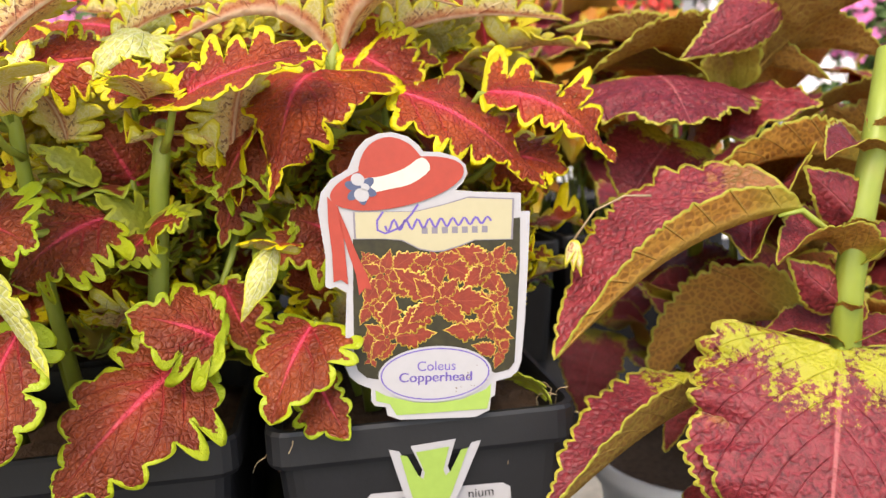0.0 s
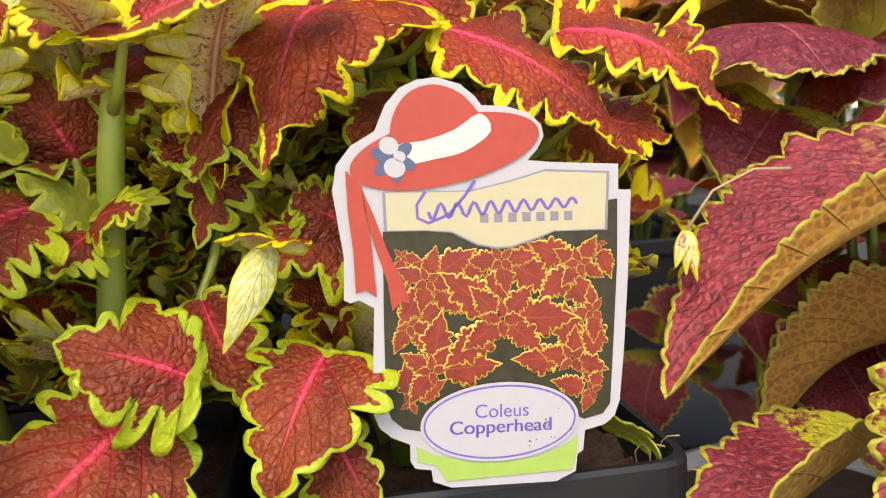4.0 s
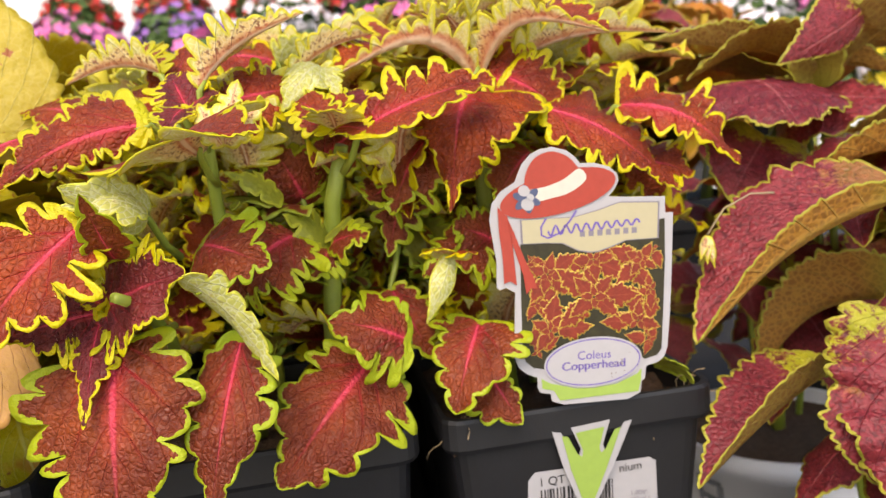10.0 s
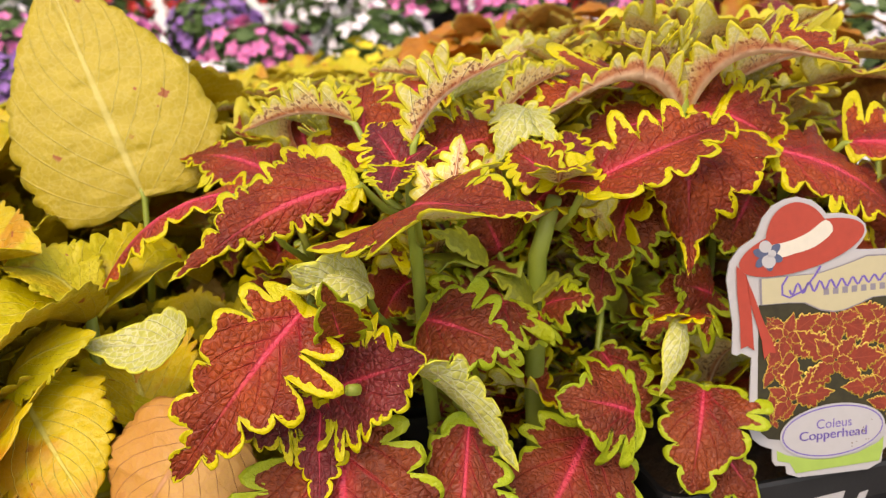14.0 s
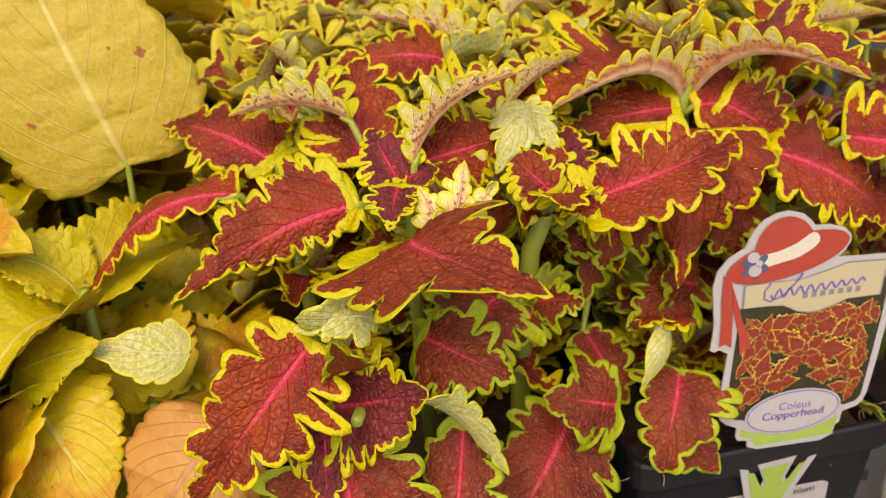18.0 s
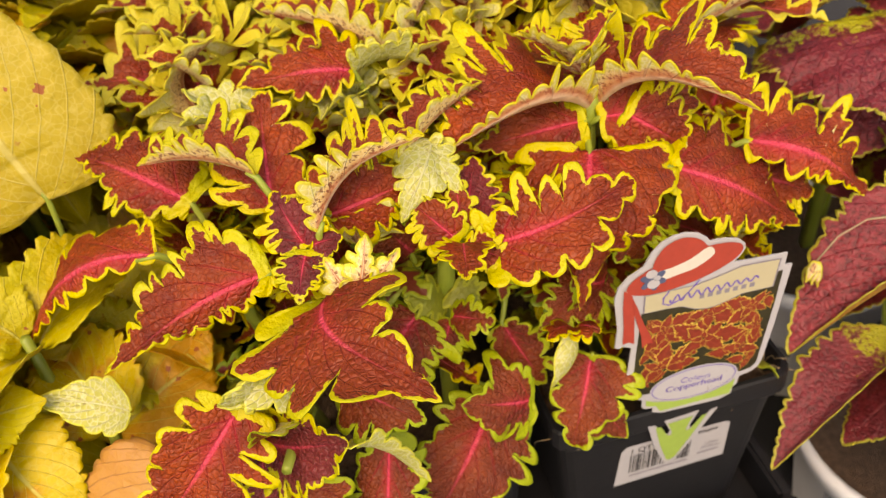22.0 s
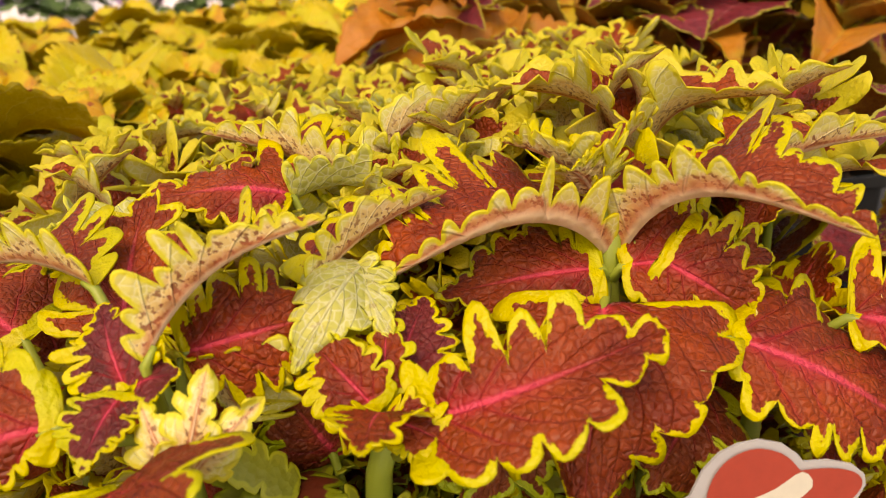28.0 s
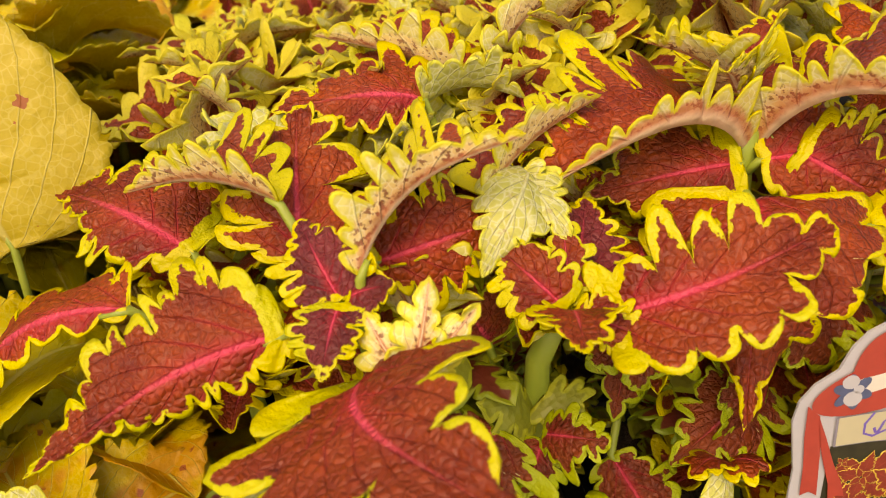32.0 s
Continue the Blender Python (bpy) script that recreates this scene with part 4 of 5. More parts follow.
def shoots(own, spots, stockpile, r, name="undergrowth"):
    """Little leafy side shoots in the shade of the plant."""
    items = []
    for c, s in spots:
        a0 = r.uniform(0, 6.28)
        for k in range(5):
            items.append((r.choice(stockpile), blade_pose(c, r.uniform(-.1, 1.2), a0 + k * 1.3 + r.uniform(-.3, .3), s * r.uniform(.7, 1.2), off=.002)))
    joined(name, own, items)


def fill_plant(own, tops, stockpile, size, r, pairs=3, low=(), lowstock=None, radius=.0022, tilt=(0.0, 0.6), tiers=2):
    base = own.matrix_basis.translation
    inv = own.matrix_basis.inverted()
    for c in tops:
        c = Vector(c)
        foot = base + Vector(((c.x - base.x) * .4, (c.y - base.y) * .4, 0))
        mid = (foot + c) / 2 + Vector(((c.x - base.x) * .12, (c.y - base.y) * .12, 0))
        part("stem", tube([inv @ foot, inv @ mid, inv @ c], [radius, radius * .9, radius * .65], 8, .06), M_STEM, own, smooth=True)
        lean = Vector(((c.x - base.x) * 5, (c.y - base.y) * 5 - .15, 1))
        rosette(own, c, lean, size * r.uniform(.85, 1.15), stockpile, pairs, r, tilt)
        rosette(own, foot.lerp(c, .80) + Vector((0, 0, -.004)), lean, size * r.uniform(.9, 1.2), stockpile, 1, r, (-.15, .1))
        if size > .9 and tiers > 1:
            rosette(own, foot.lerp(c, .58), lean, size * r.uniform(.8, 1.1), stockpile, 1, r, (-.4, .0))
    for c, s in low:
        rosette(own, c, (r.uniform(-.4, .4), r.uniform(-.8, .1), 1), s, lowstock, 2, r, (-.4, .5))


r = random.Random(21)
for (i, j), own in plants.items():
    tops, low = [], []
    cells = [(a, b) for a in (-.044, .0, .044) for b in (-.044, .0, .044)]
    for dx, dy in cells:
        if j == 0 and dy < .02:
            continue
        dx, dy = dx + r.uniform(-.012, .012), dy + r.uniform(-.012, .012)
        p = spot(i, j, dx, dy)
        z = .218 + r.uniform(-.012, .012)
        tops.append((p.x, p.y, z))
    if j == 0:
        for k in range(6):
            p = spot(i, j, r.uniform(-.055, .045), r.uniform(.0, .05))
            low.append(((p.x, p.y, r.uniform(.14, .19)), r.uniform(.5, .75)))
    fill_plant(own, tops, COP_STOCK, .82, r, 2, low, COP_STOCK)
    for c in tops:
        rosette(own, Vector(c) + Vector((0, 0, .006)), (r.uniform(-.2, .2), r.uniform(-.3, .1), 1), r.uniform(1.0, 1.25), CROWN_STOCK, 4, r, (.30, 1.25), taper=.40)
    few = []
    for k in range(26 if j == 0 else 24):
        p = spot(i, j, r.uniform(-.064, .064), r.uniform(-.030 if j == 0 else -.064, .064))
        few.append(((p.x, p.y, r.uniform(.095, .185) if j == 0 else r.uniform(.14, .195)), r.uniform(.55, 1.25)))
    shoots(own, few, LIME_STOCK, r)
    few = []
    for k in range(4 if j == 0 else 12):
        p = spot(i, j, r.uniform(-.064, .064), r.uniform(.02 if j == 0 else -.064, .064))
        few.append(((p.x, p.y, r.uniform(.19, .232)), r.uniform(.5, .85)))
    shoots(own, few, PALE_STOCK, r, "pale_growth")
    few = []
    for k in range(18 if j == 0 else 12):
        p = spot(i, j, r.uniform(-.064, .064), r.uniform(-.036 if j == 0 else -.064, .064))
        few.append(((p.x, p.y, r.uniform(.10, .185) if j == 0 else r.uniform(.16, .205)), r.uniform(.7, 1.2)))
    shoots(own, few, SMALL_COP, r, "young_growth")

# ---- crimson coleus to the right ----
RUBY_STOCK = stock("leaf", RUBY, 8, .08, .030, 200, teeth=16, depth=.12, rows=3, cols=4, ruffle=.03, tip=.35)
ruby_pots = [(.157, .325), (.165, .50), (.29, .36), (.31, .52), (.45, .44)]
LOW_BENCH = -.145
ruby = []
M_PRINT = plain("grey_print", (.16, .17, .19), .5, 90.0, .1)
M_SPRIG = plain("green_print", (.16, .34, .05), .5, 90.0, .1)
PRINTS = [("print_bar", M_PRINT, 196, 200, .080, .102), ("print_bar", M_PRINT, 200, 214, .098, .102), ("print_bar", M_PRINT, 211, 215, .089, .099), ("print_bar", M_PRINT, 200, 213, .086, .090),
          ("print_bar", M_PRINT, 204, 216, .067, .072), ("print_bar", M_PRINT, 206, 218, .058, .063), ("print_bar", M_PRINT, 205, 215, .051, .054), ("print_sprig", M_SPRIG, 217, 229, .072, .082),
          ("print_bar", M_PRINT, 222, 245, .056, .066), ("print_bar", M_PRINT, 222, 240, .049, .052)]


def pot_print(name, mt, pot, a0, a1, z0, z1):
    """A thin printed patch that follows the round wall of the pot."""
    bm = bmesh.new()
    rows = []
    for z in (z0, z1):
        rad = .056 + (.069 - .056) * (z - .004) / .106 + .0004
        rows.append([bm.verts.new((rad * math.cos(radians(a)), rad * math.sin(radians(a)), z)) for a in np.linspace(a0, a1, 6)])
    for k in range(5):
        bm.faces.new((rows[0][k], rows[0][k + 1], rows[1][k + 1], rows[1][k]))
    part(name, bm, mt, pot)


for k, (x, y) in enumerate(ruby_pots):
    bm = bmesh.new()
    pot = thing("plant_pot", (x, y, LOW_BENCH), "white round plastic pot with grey printed panel", "plant pot", "white pots")
    prof = [(.0, .0), (.052, .0), (.056, .004), (.069, .11), (.073, .11), (.074, .125), (.070, .125), (.066, .112), (.05, .01)]
    rings = [[bm.verts.new((max(a, .0005) * math.cos(t), max(a, .0005) * math.sin(t), b)) for t in np.linspace(0, 2 * math.pi, 40, endpoint=False)] for a, b in prof]
    loft(bm, rings)
    part("body", bm, M_WHITEPOT, pot, smooth=True)
    bm = bmesh.new()
    bmesh.ops.create_circle(bm, cap_ends=True, segments=32, radius=.068)
    bmesh.ops.translate(bm, verts=bm.verts, vec=(0, 0, .116))
    part("soil", bm, M_SOIL, pot)
    for name, mt, a0, a1, z0, z1 in PRINTS:
        pot_print(name, mt, pot, a0, a1, z0, z1)
    ruby.append(thing("coleus_plant", (x, y, LOW_BENCH + .105), "tall coleus with crimson mottled leaves and lime margins", "plant", "crimson coleus"))
RA = ruby[0]
hero(RA, (.1307, .2650, .1123), (.1050, .2250, .0350), .042, RUBY, up=(-.05, -.55, .85), seed=73, teeth=18, depth=.08, bow=.06, left=.2, right=.2, tip=.2, wide=.52, rows=4, neck=.2, stalk=(.150, .298, .10))
hero(ruby[1], (.1230, .4000, .1890), (.172, .365, .196), .026, RUBY, seed=79, teeth=16, depth=.08, bow=.15, up=(0, -.6, .8), rows=4)
RARCH = dict(rows=4, cols=6, ruffle=.02, left=-.15, right=-.1, quilt=.03)
blade(RA, (.1279, .2900, .1584), (.0365, .2860, .1075), (.0790, .2810, .1590), (.0730, .3220, .1630), mid=(.0800, .2880, .1430), up=(-.2, .1, 1), mats=RUBY, seed=71, teeth=20, depth=.10, tip=.3, stalk=(.1535, .299, .1447), **RARCH)
blade(RA, (.0990, .2960, .0880), (.0270, .2630, .0570), (.0690, .2740, .0960), (.0620, .3050, .0900), mid=(.0680, .2800, .0800), up=(-.2, .1, 1), mats=RUBY, seed=75, teeth=16, depth=.11, stalk=(.140, .292, .085), **RARCH)
blade(RA, (.1500, .3300, .1050), (.0840, .3450, .0680), (.1120, .3340, .1290), (.1060, .3750, .1080), mid=(.1160, .3430, .1000), up=(-.2, .1, 1), mats=RUBY, seed=311, teeth=18, depth=.10, stalk=(.152, .300, .105), **RARCH)
blade(RA, (.1000, .2640, .0930), (.0920, .2540, .0560), (.0740, .2560, .0800), (.1120, .2560, .0760), up=(0, -.9, .4), mats=RUBY, seed=319, teeth=12, depth=.10, bow=.08, rows=4, ruffle=.02, stalk=(.130, .285, .090))
blade(ruby[1], (.1084, .3800, .1838), (.0810, .3600, .1555), (.1400, .3700, .1900), (.0668, .3700, .1792), up=(-.2, -.75, .6), mats=RUBY, seed=77, teeth=14, depth=.09, bow=.08, tip=.2, wide=.6, rows=4, ruffle=.03, stalk=(.124, .402, .187))
blade(RA, (.1782, .3400, .1703), (.0953, .3300, .1600), (.1377, .3280, .1900), (.1377, .3650, .1800), mid=(.1370, .3350, .1740), up=(0, .1, 1), mats=RUBY, seed=307, teeth=18, depth=.09, **RARCH)
blade(ruby[1], (.1271, .4200, .2155), (.0585, .4000, .2380), (.0900, .3960, .2500), (.0900, .4280, .2460), mid=(.0930, .4050, .2320), up=(0, .1, 1), mats=RUBY, seed=301, teeth=16, depth=.09, **RARCH)
blade(RA, (.1613, .3800, .2444), (.1060, .3600, .2180), (.1290, .3640, .2480), (.1400, .3680, .2200), up=(-.2, -.75, .6), mats=RUBY, seed=303, teeth=16, depth=.09, bow=.10, rows=4, ruffle=.03)
blade(ruby[1], (.1290, .4200, .2155), (.1900, .3950, .2080), (.1590, .3980, .2360), (.1580, .4300, .2280), mid=(.1600, .4070, .2180), up=(0, .1, 1), mats=RUBY, seed=305, teeth=16, depth=.09, **RARCH)
blade(ruby[1], (.1271, .4200, .2120), (.1180, .3820, .1980), (.1060, .4000, .2080), (.1380, .4000, .2060), up=(0, -.6, .8), mats=RUBY, seed=306, teeth=12, depth=.10, bow=.15, rows=4, ruffle=.03)
blade(RA, (.1562, .3000, .1490), (.1314, .2960, .1731), (.1340, .2990, .1580), (.1500, .2980, .1720), up=(0, -.9, .3), mats=RUBY, seed=309, teeth=12, depth=.10, bow=.08, rows=4, ruffle=.03)
blade(RA, (.1500, .3000, .1180), (.1250, .2950, .1397), (.1290, .2980, .1240), (.1420, .2980, .1370), up=(0, -.9, .3), mats=RUBY, seed=315, teeth=12, depth=.10, bow=.08, rows=4, ruffle=.03)
blade(ruby[1], (.0980, .3850, .2120), (.1000, .3250, .1900), (.0520, .3550, .2080), (.1420, .3550, .2050), up=(0, -.3, 1), mats=RUBY, seed=302, teeth=18, depth=.09, bow=.12, wide=.55, neck=.2, rows=4, ruffle=.03, stalk=(.124, .410, .205))
blade(RA, (.1280, .3000, .0600), (.0760, .2860, .0320), (.0950, .2700, .0480), (.1050, .3200, .0520), up=(0, -.5, .8), mats=RUBY, seed=321, teeth=14, depth=.10, bow=.12, rows=4, ruffle=.03, stalk=(.148, .303, .055))
blade(RA, (.1500, .3000, .0450), (.1180, .2600, .0080), (.1000, .2850, .0280), (.1580, .2700, .0300), up=(0, -.6, .7), mats=RUBY, seed=323, teeth=14, depth=.10, bow=.10, rows=4, ruffle=.03, stalk=(.148, .303, .040))
main_stem(RA, [(.146, .305, -.02), (.150, .300, .065), (.151, .300, .126), (.155, .300, .154), (.162, .305, .176), (.172, .314, .215)], [.0058, .0056, .0054, .0052, .0048, .0042])
main_stem(ruby[1], [(.16, .49, -.02), (.15, .47, .065), (.135, .43, .14), (.1242, .402, .187), (.126, .406, .204)], [.0048, .0048, .0044, .0040, .0034])
RUBY_YOUNG = stock("leaf", RUBY, 4, .05, .020, 240, teeth=12, depth=.12, rows=4, cols=4, ruffle=.04, tip=.35)
r = random.Random(33)
for own, c in ((ruby[1], (.124, .402, .200)), (RA, (.153, .300, .140)), (RA, (.151, .300, .110)), (RA, (.164, .306, .180))):
    rosette(own, c, (0, -.2, 1), .62, RUBY_YOUNG, 2, r, (.1, .9))
for k, (own, (x, y)) in enumerate(zip(ruby, ruby_pots)):
    tops = [(x + r.uniform(-.06, .07), y + r.uniform(-.03 if k > 1 else .06, .085), .195 + r.uniform(-.03, .03)) for _ in range(5 if k > 1 else 2)]
    fill_plant(own, tops, RUBY_STOCK, .95, r, 2, [((x + r.uniform(-.06, .06), y + r.uniform(-.03 if k > 1 else .05, .07), r.uniform(.03, .15)), .85) for _ in range(11 if k > 1 else 4)], RUBY_STOCK, .0024, (.25, .8), 1)

# ---- yellow coleus to the left and behind ----
YEL_STOCK = stock("leaf", YEL, 8, .075, .033, 300, teeth=14, depth=.13, rows=3, cols=4, ruffle=.03, tip=.2)
PEACH_STOCK = stock("leaf", (M_PEACH, M_YELB), 4, .07, .033, 320, teeth=12, depth=.12, rows=3, cols=4, ruffle=.03, tip=.2)
yel_at = [(-2, 0), (-3, 0), (-2, 1), (-3, 1), (-2, 2), (-3, 2), (-2, 3), (-1, 3), (-3, 3), (-1, 4), (-2, 4), (-3, 4), (-1, 5), (-2, 5), (-3, 5.2), (-1.5, 6.2), (-2.7, 6.4), (-4, 2.2), (-4, 3.4), (-4.2, 4.6), (-4.2, 5.8), (-3.8, 7), (-2.6, 7.5), (-1.4, 7.4), (-5, 6.6)]
r = random.Random(44)
yel = []
for i, j in yel_at:
    p = spot(i - .15, j)
    square_pot(p, M_BLACK, "square black plastic pot under yellow coleus", "yellow coleus pots")
    yel.append(thing("coleus_plant", (p.x, p.y, RIM - .014), "yellow coleus with scalloped leaves flecked in red", "plant", "yellow coleus"))
    tops = [(q.x, q.y, .225 + .012 * max(0, j - 3) + r.uniform(-.03, .02) - (.06 if j == 0 and i == -2 else 0)) for q in [spot(i - .15, j, r.uniform(-.05, .05), r.uniform(-.05, .05)) for _ in range(9)]]
    fill_plant(yel[-1], tops, YEL_STOCK, .8, r, 3, [((p.x + r.uniform(-.06, .06), p.y + r.uniform(-.07, .05), r.uniform(.09, .16)), .62) for _ in range(9)], YEL_STOCK + PEACH_STOCK, .003)
YA = yel[0]
hero(YA, (-0.2577, 0.3350, 0.2131), (-0.2930, 0.3650, 0.3080), .040, (M_YELB, M_YELB), up=(.2, -.95, .2), seed=91, ruffle=.01, teeth=14, depth=.05, bow=.05, left=.2, right=.2, tip=.2, wide=.55, rows=5, stalk=(-.262, .335, .17))
hero(YA, (-0.2828, 0.2650, 0.1594), (-0.2544, 0.2380, 0.1286), .023, (M_YEL, M_YELB), up=(.1, -.8, .6), seed=93, ruffle=.03, teeth=12, depth=.14, bow=.1, tip=.2, rows=5)
hero(YA, (-0.2167, 0.2500, 0.1477), (-0.2440, 0.2350, 0.1159), .026, (M_PEACH, M_YELB), up=(0, -.8, .6), seed=95, ruffle=.03, teeth=12, depth=.12, bow=.1, tip=.2, rows=5)

# ---- orange and crimson coleus behind ----
ORANGE_STOCK = stock("leaf", (M_ORANGE, M_RUBYB), 6, .075, .030, 400, teeth=14, depth=.09, rows=3, cols=4, ruffle=.04)
r = random.Random(55)
for i, j in ((0, 3.2), (1, 3.4), (2, 3.6), (0, 4.3), (1, 4.5), (2, 4.7), (0, 5.4), (1, 5.6), (2, 5.8), (3, 4.6), (3, 5.7), (.3, 6.5), (1.5, 6.7)):
    p = spot(i, j)
    square_pot(p, M_BLACK, "square black plastic pot under orange coleus", "orange coleus pots")
    own = thing("coleus_plant", (p.x, p.y, RIM - .014), "bushy coleus with orange and dark red leaves", "plant", "orange coleus")
    tops = [(p.x + r.uniform(-.06, .06), p.y + r.uniform(-.06, .06), .26 + r.uniform(-.03, .03)) for _ in range(8)]
    fill_plant(own, tops, ORANGE_STOCK * 2 + RUBY_STOCK, 1.0, r, 3)
hero(YA, (-0.2904, 0.2700, 0.1606), (-0.2534, 0.2620, 0.1763), .014, (M_YEL, M_YELB), up=(0, -.6, .8), seed=97, ruffle=.03, teeth=12, depth=.14, bow=.1, tip=.3, rows=4)

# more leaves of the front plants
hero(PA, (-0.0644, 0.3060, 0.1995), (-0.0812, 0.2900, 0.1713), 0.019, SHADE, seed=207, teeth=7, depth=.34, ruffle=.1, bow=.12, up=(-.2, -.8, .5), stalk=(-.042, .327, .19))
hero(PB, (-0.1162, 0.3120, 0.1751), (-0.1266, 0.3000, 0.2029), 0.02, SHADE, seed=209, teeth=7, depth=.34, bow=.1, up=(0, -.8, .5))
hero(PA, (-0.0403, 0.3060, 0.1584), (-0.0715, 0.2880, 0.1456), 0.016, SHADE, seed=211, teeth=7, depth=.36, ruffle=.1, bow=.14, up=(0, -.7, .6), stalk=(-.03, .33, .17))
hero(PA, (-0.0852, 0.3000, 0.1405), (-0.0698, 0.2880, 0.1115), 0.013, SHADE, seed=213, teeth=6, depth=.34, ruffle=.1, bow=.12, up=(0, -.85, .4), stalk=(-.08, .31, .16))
hero(PA, (-0.0598, 0.2760, 0.1558), (-0.0715, 0.2680, 0.1314), 0.0055, PALE, seed=215, teeth=3, depth=.2, bow=.12, left=.8, right=.8, up=(.3, -.9, .2))
hero(PA, (-0.0590, 0.2780, 0.1538), (-0.0717, 0.2700, 0.1576), 0.008, COP, seed=217, teeth=3, depth=.5, bow=.2, up=(0, .3, 1))
hero(PA, (-0.0590, 0.2780, 0.1538), (-0.0500, 0.2720, 0.1555), 0.008, COP, seed=219, teeth=3, depth=.5, bow=.2, up=(0, .3, 1))
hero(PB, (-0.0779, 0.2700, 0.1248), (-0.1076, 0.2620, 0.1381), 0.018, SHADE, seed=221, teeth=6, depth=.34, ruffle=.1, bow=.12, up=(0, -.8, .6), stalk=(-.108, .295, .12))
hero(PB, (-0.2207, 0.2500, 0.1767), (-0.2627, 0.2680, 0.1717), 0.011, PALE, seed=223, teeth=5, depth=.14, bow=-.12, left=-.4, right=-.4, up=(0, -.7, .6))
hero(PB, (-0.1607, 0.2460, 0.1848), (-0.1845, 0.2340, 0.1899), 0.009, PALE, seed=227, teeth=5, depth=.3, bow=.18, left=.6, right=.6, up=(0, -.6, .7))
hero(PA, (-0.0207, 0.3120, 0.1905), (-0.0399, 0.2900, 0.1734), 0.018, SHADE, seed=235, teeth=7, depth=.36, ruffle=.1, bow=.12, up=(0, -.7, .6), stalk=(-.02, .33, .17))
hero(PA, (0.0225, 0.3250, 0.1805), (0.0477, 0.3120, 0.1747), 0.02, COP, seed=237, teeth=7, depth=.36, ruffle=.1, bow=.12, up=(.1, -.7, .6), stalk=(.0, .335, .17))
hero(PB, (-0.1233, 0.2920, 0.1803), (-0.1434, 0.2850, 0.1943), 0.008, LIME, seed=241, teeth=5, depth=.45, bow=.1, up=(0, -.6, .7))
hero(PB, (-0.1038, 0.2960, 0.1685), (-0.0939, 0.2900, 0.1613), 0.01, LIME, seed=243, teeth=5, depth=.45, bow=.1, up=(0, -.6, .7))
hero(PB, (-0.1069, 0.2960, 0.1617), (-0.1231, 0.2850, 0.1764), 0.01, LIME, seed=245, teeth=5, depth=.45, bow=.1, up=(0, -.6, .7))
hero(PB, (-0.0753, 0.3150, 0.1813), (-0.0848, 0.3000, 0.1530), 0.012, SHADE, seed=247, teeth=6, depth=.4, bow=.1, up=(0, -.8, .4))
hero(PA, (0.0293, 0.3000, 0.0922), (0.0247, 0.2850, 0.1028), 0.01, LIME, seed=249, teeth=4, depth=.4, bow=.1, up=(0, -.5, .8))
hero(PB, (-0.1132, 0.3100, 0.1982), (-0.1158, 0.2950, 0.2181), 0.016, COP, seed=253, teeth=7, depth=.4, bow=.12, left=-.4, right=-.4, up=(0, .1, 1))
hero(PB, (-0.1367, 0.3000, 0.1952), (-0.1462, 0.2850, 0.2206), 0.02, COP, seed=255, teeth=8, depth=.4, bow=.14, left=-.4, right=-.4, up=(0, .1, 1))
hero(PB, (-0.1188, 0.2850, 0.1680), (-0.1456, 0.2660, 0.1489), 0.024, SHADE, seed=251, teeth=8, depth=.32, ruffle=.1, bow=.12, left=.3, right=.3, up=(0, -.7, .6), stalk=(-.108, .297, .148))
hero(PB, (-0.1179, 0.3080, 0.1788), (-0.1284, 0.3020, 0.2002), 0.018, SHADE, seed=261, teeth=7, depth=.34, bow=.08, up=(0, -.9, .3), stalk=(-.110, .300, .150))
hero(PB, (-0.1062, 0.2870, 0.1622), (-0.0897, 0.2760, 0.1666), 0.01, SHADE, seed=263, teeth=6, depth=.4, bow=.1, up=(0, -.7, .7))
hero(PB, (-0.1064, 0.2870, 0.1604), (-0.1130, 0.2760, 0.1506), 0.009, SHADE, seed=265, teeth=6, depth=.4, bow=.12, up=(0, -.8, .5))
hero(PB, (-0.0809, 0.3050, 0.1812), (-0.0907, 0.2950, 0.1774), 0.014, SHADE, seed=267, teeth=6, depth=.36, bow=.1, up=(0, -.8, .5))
hero(PA, (-0.0406, 0.3000, 0.1559), (-0.0574, 0.2920, 0.1643), 0.016, SHADE, seed=269, teeth=7, depth=.36, bow=.1, up=(0, -.85, .4))

# ---- plant tag ----
TAG_O, TAG_X, TAG_Y = Vector((-.00445, .28128, .14642)), Vector((.0001232, .0000172, -.0000080)), Vector((-.0000051, -.0000008, -.0001220))
TAG_N = TAG_X.cross(TAG_Y).normalized() * (1 if TAG_X.cross(TAG_Y).y < 0 else -1)
tag = thing("plant_tag", tuple(TAG_O), "white plastic plant tag with red hat and leaf photo", "plant tag")


def on_tag(u, v, rise=0.0):
    return TAG_X * (u - 450) + TAG_Y * (v - 500) + TAG_N * rise


def smooth_loop(pts, steps=4):
    """A rounded closed outline through the corner points."""
    out, n = [], len(pts)
    for i in range(n):
        p0, p1, p2, p3 = (Vector(pts[(i + k) % n]) for k in (-1, 0, 1, 2))
        for k in range(steps):
            t = k / steps
            out.append(tuple(.5 * (2 * p1 + (p2 - p0) * t + (2 * p0 - 5 * p1 + 4 * p2 - p3) * t * t + (3 * p1 - p0 - 3 * p2 + p3) * t ** 3)))
    return out


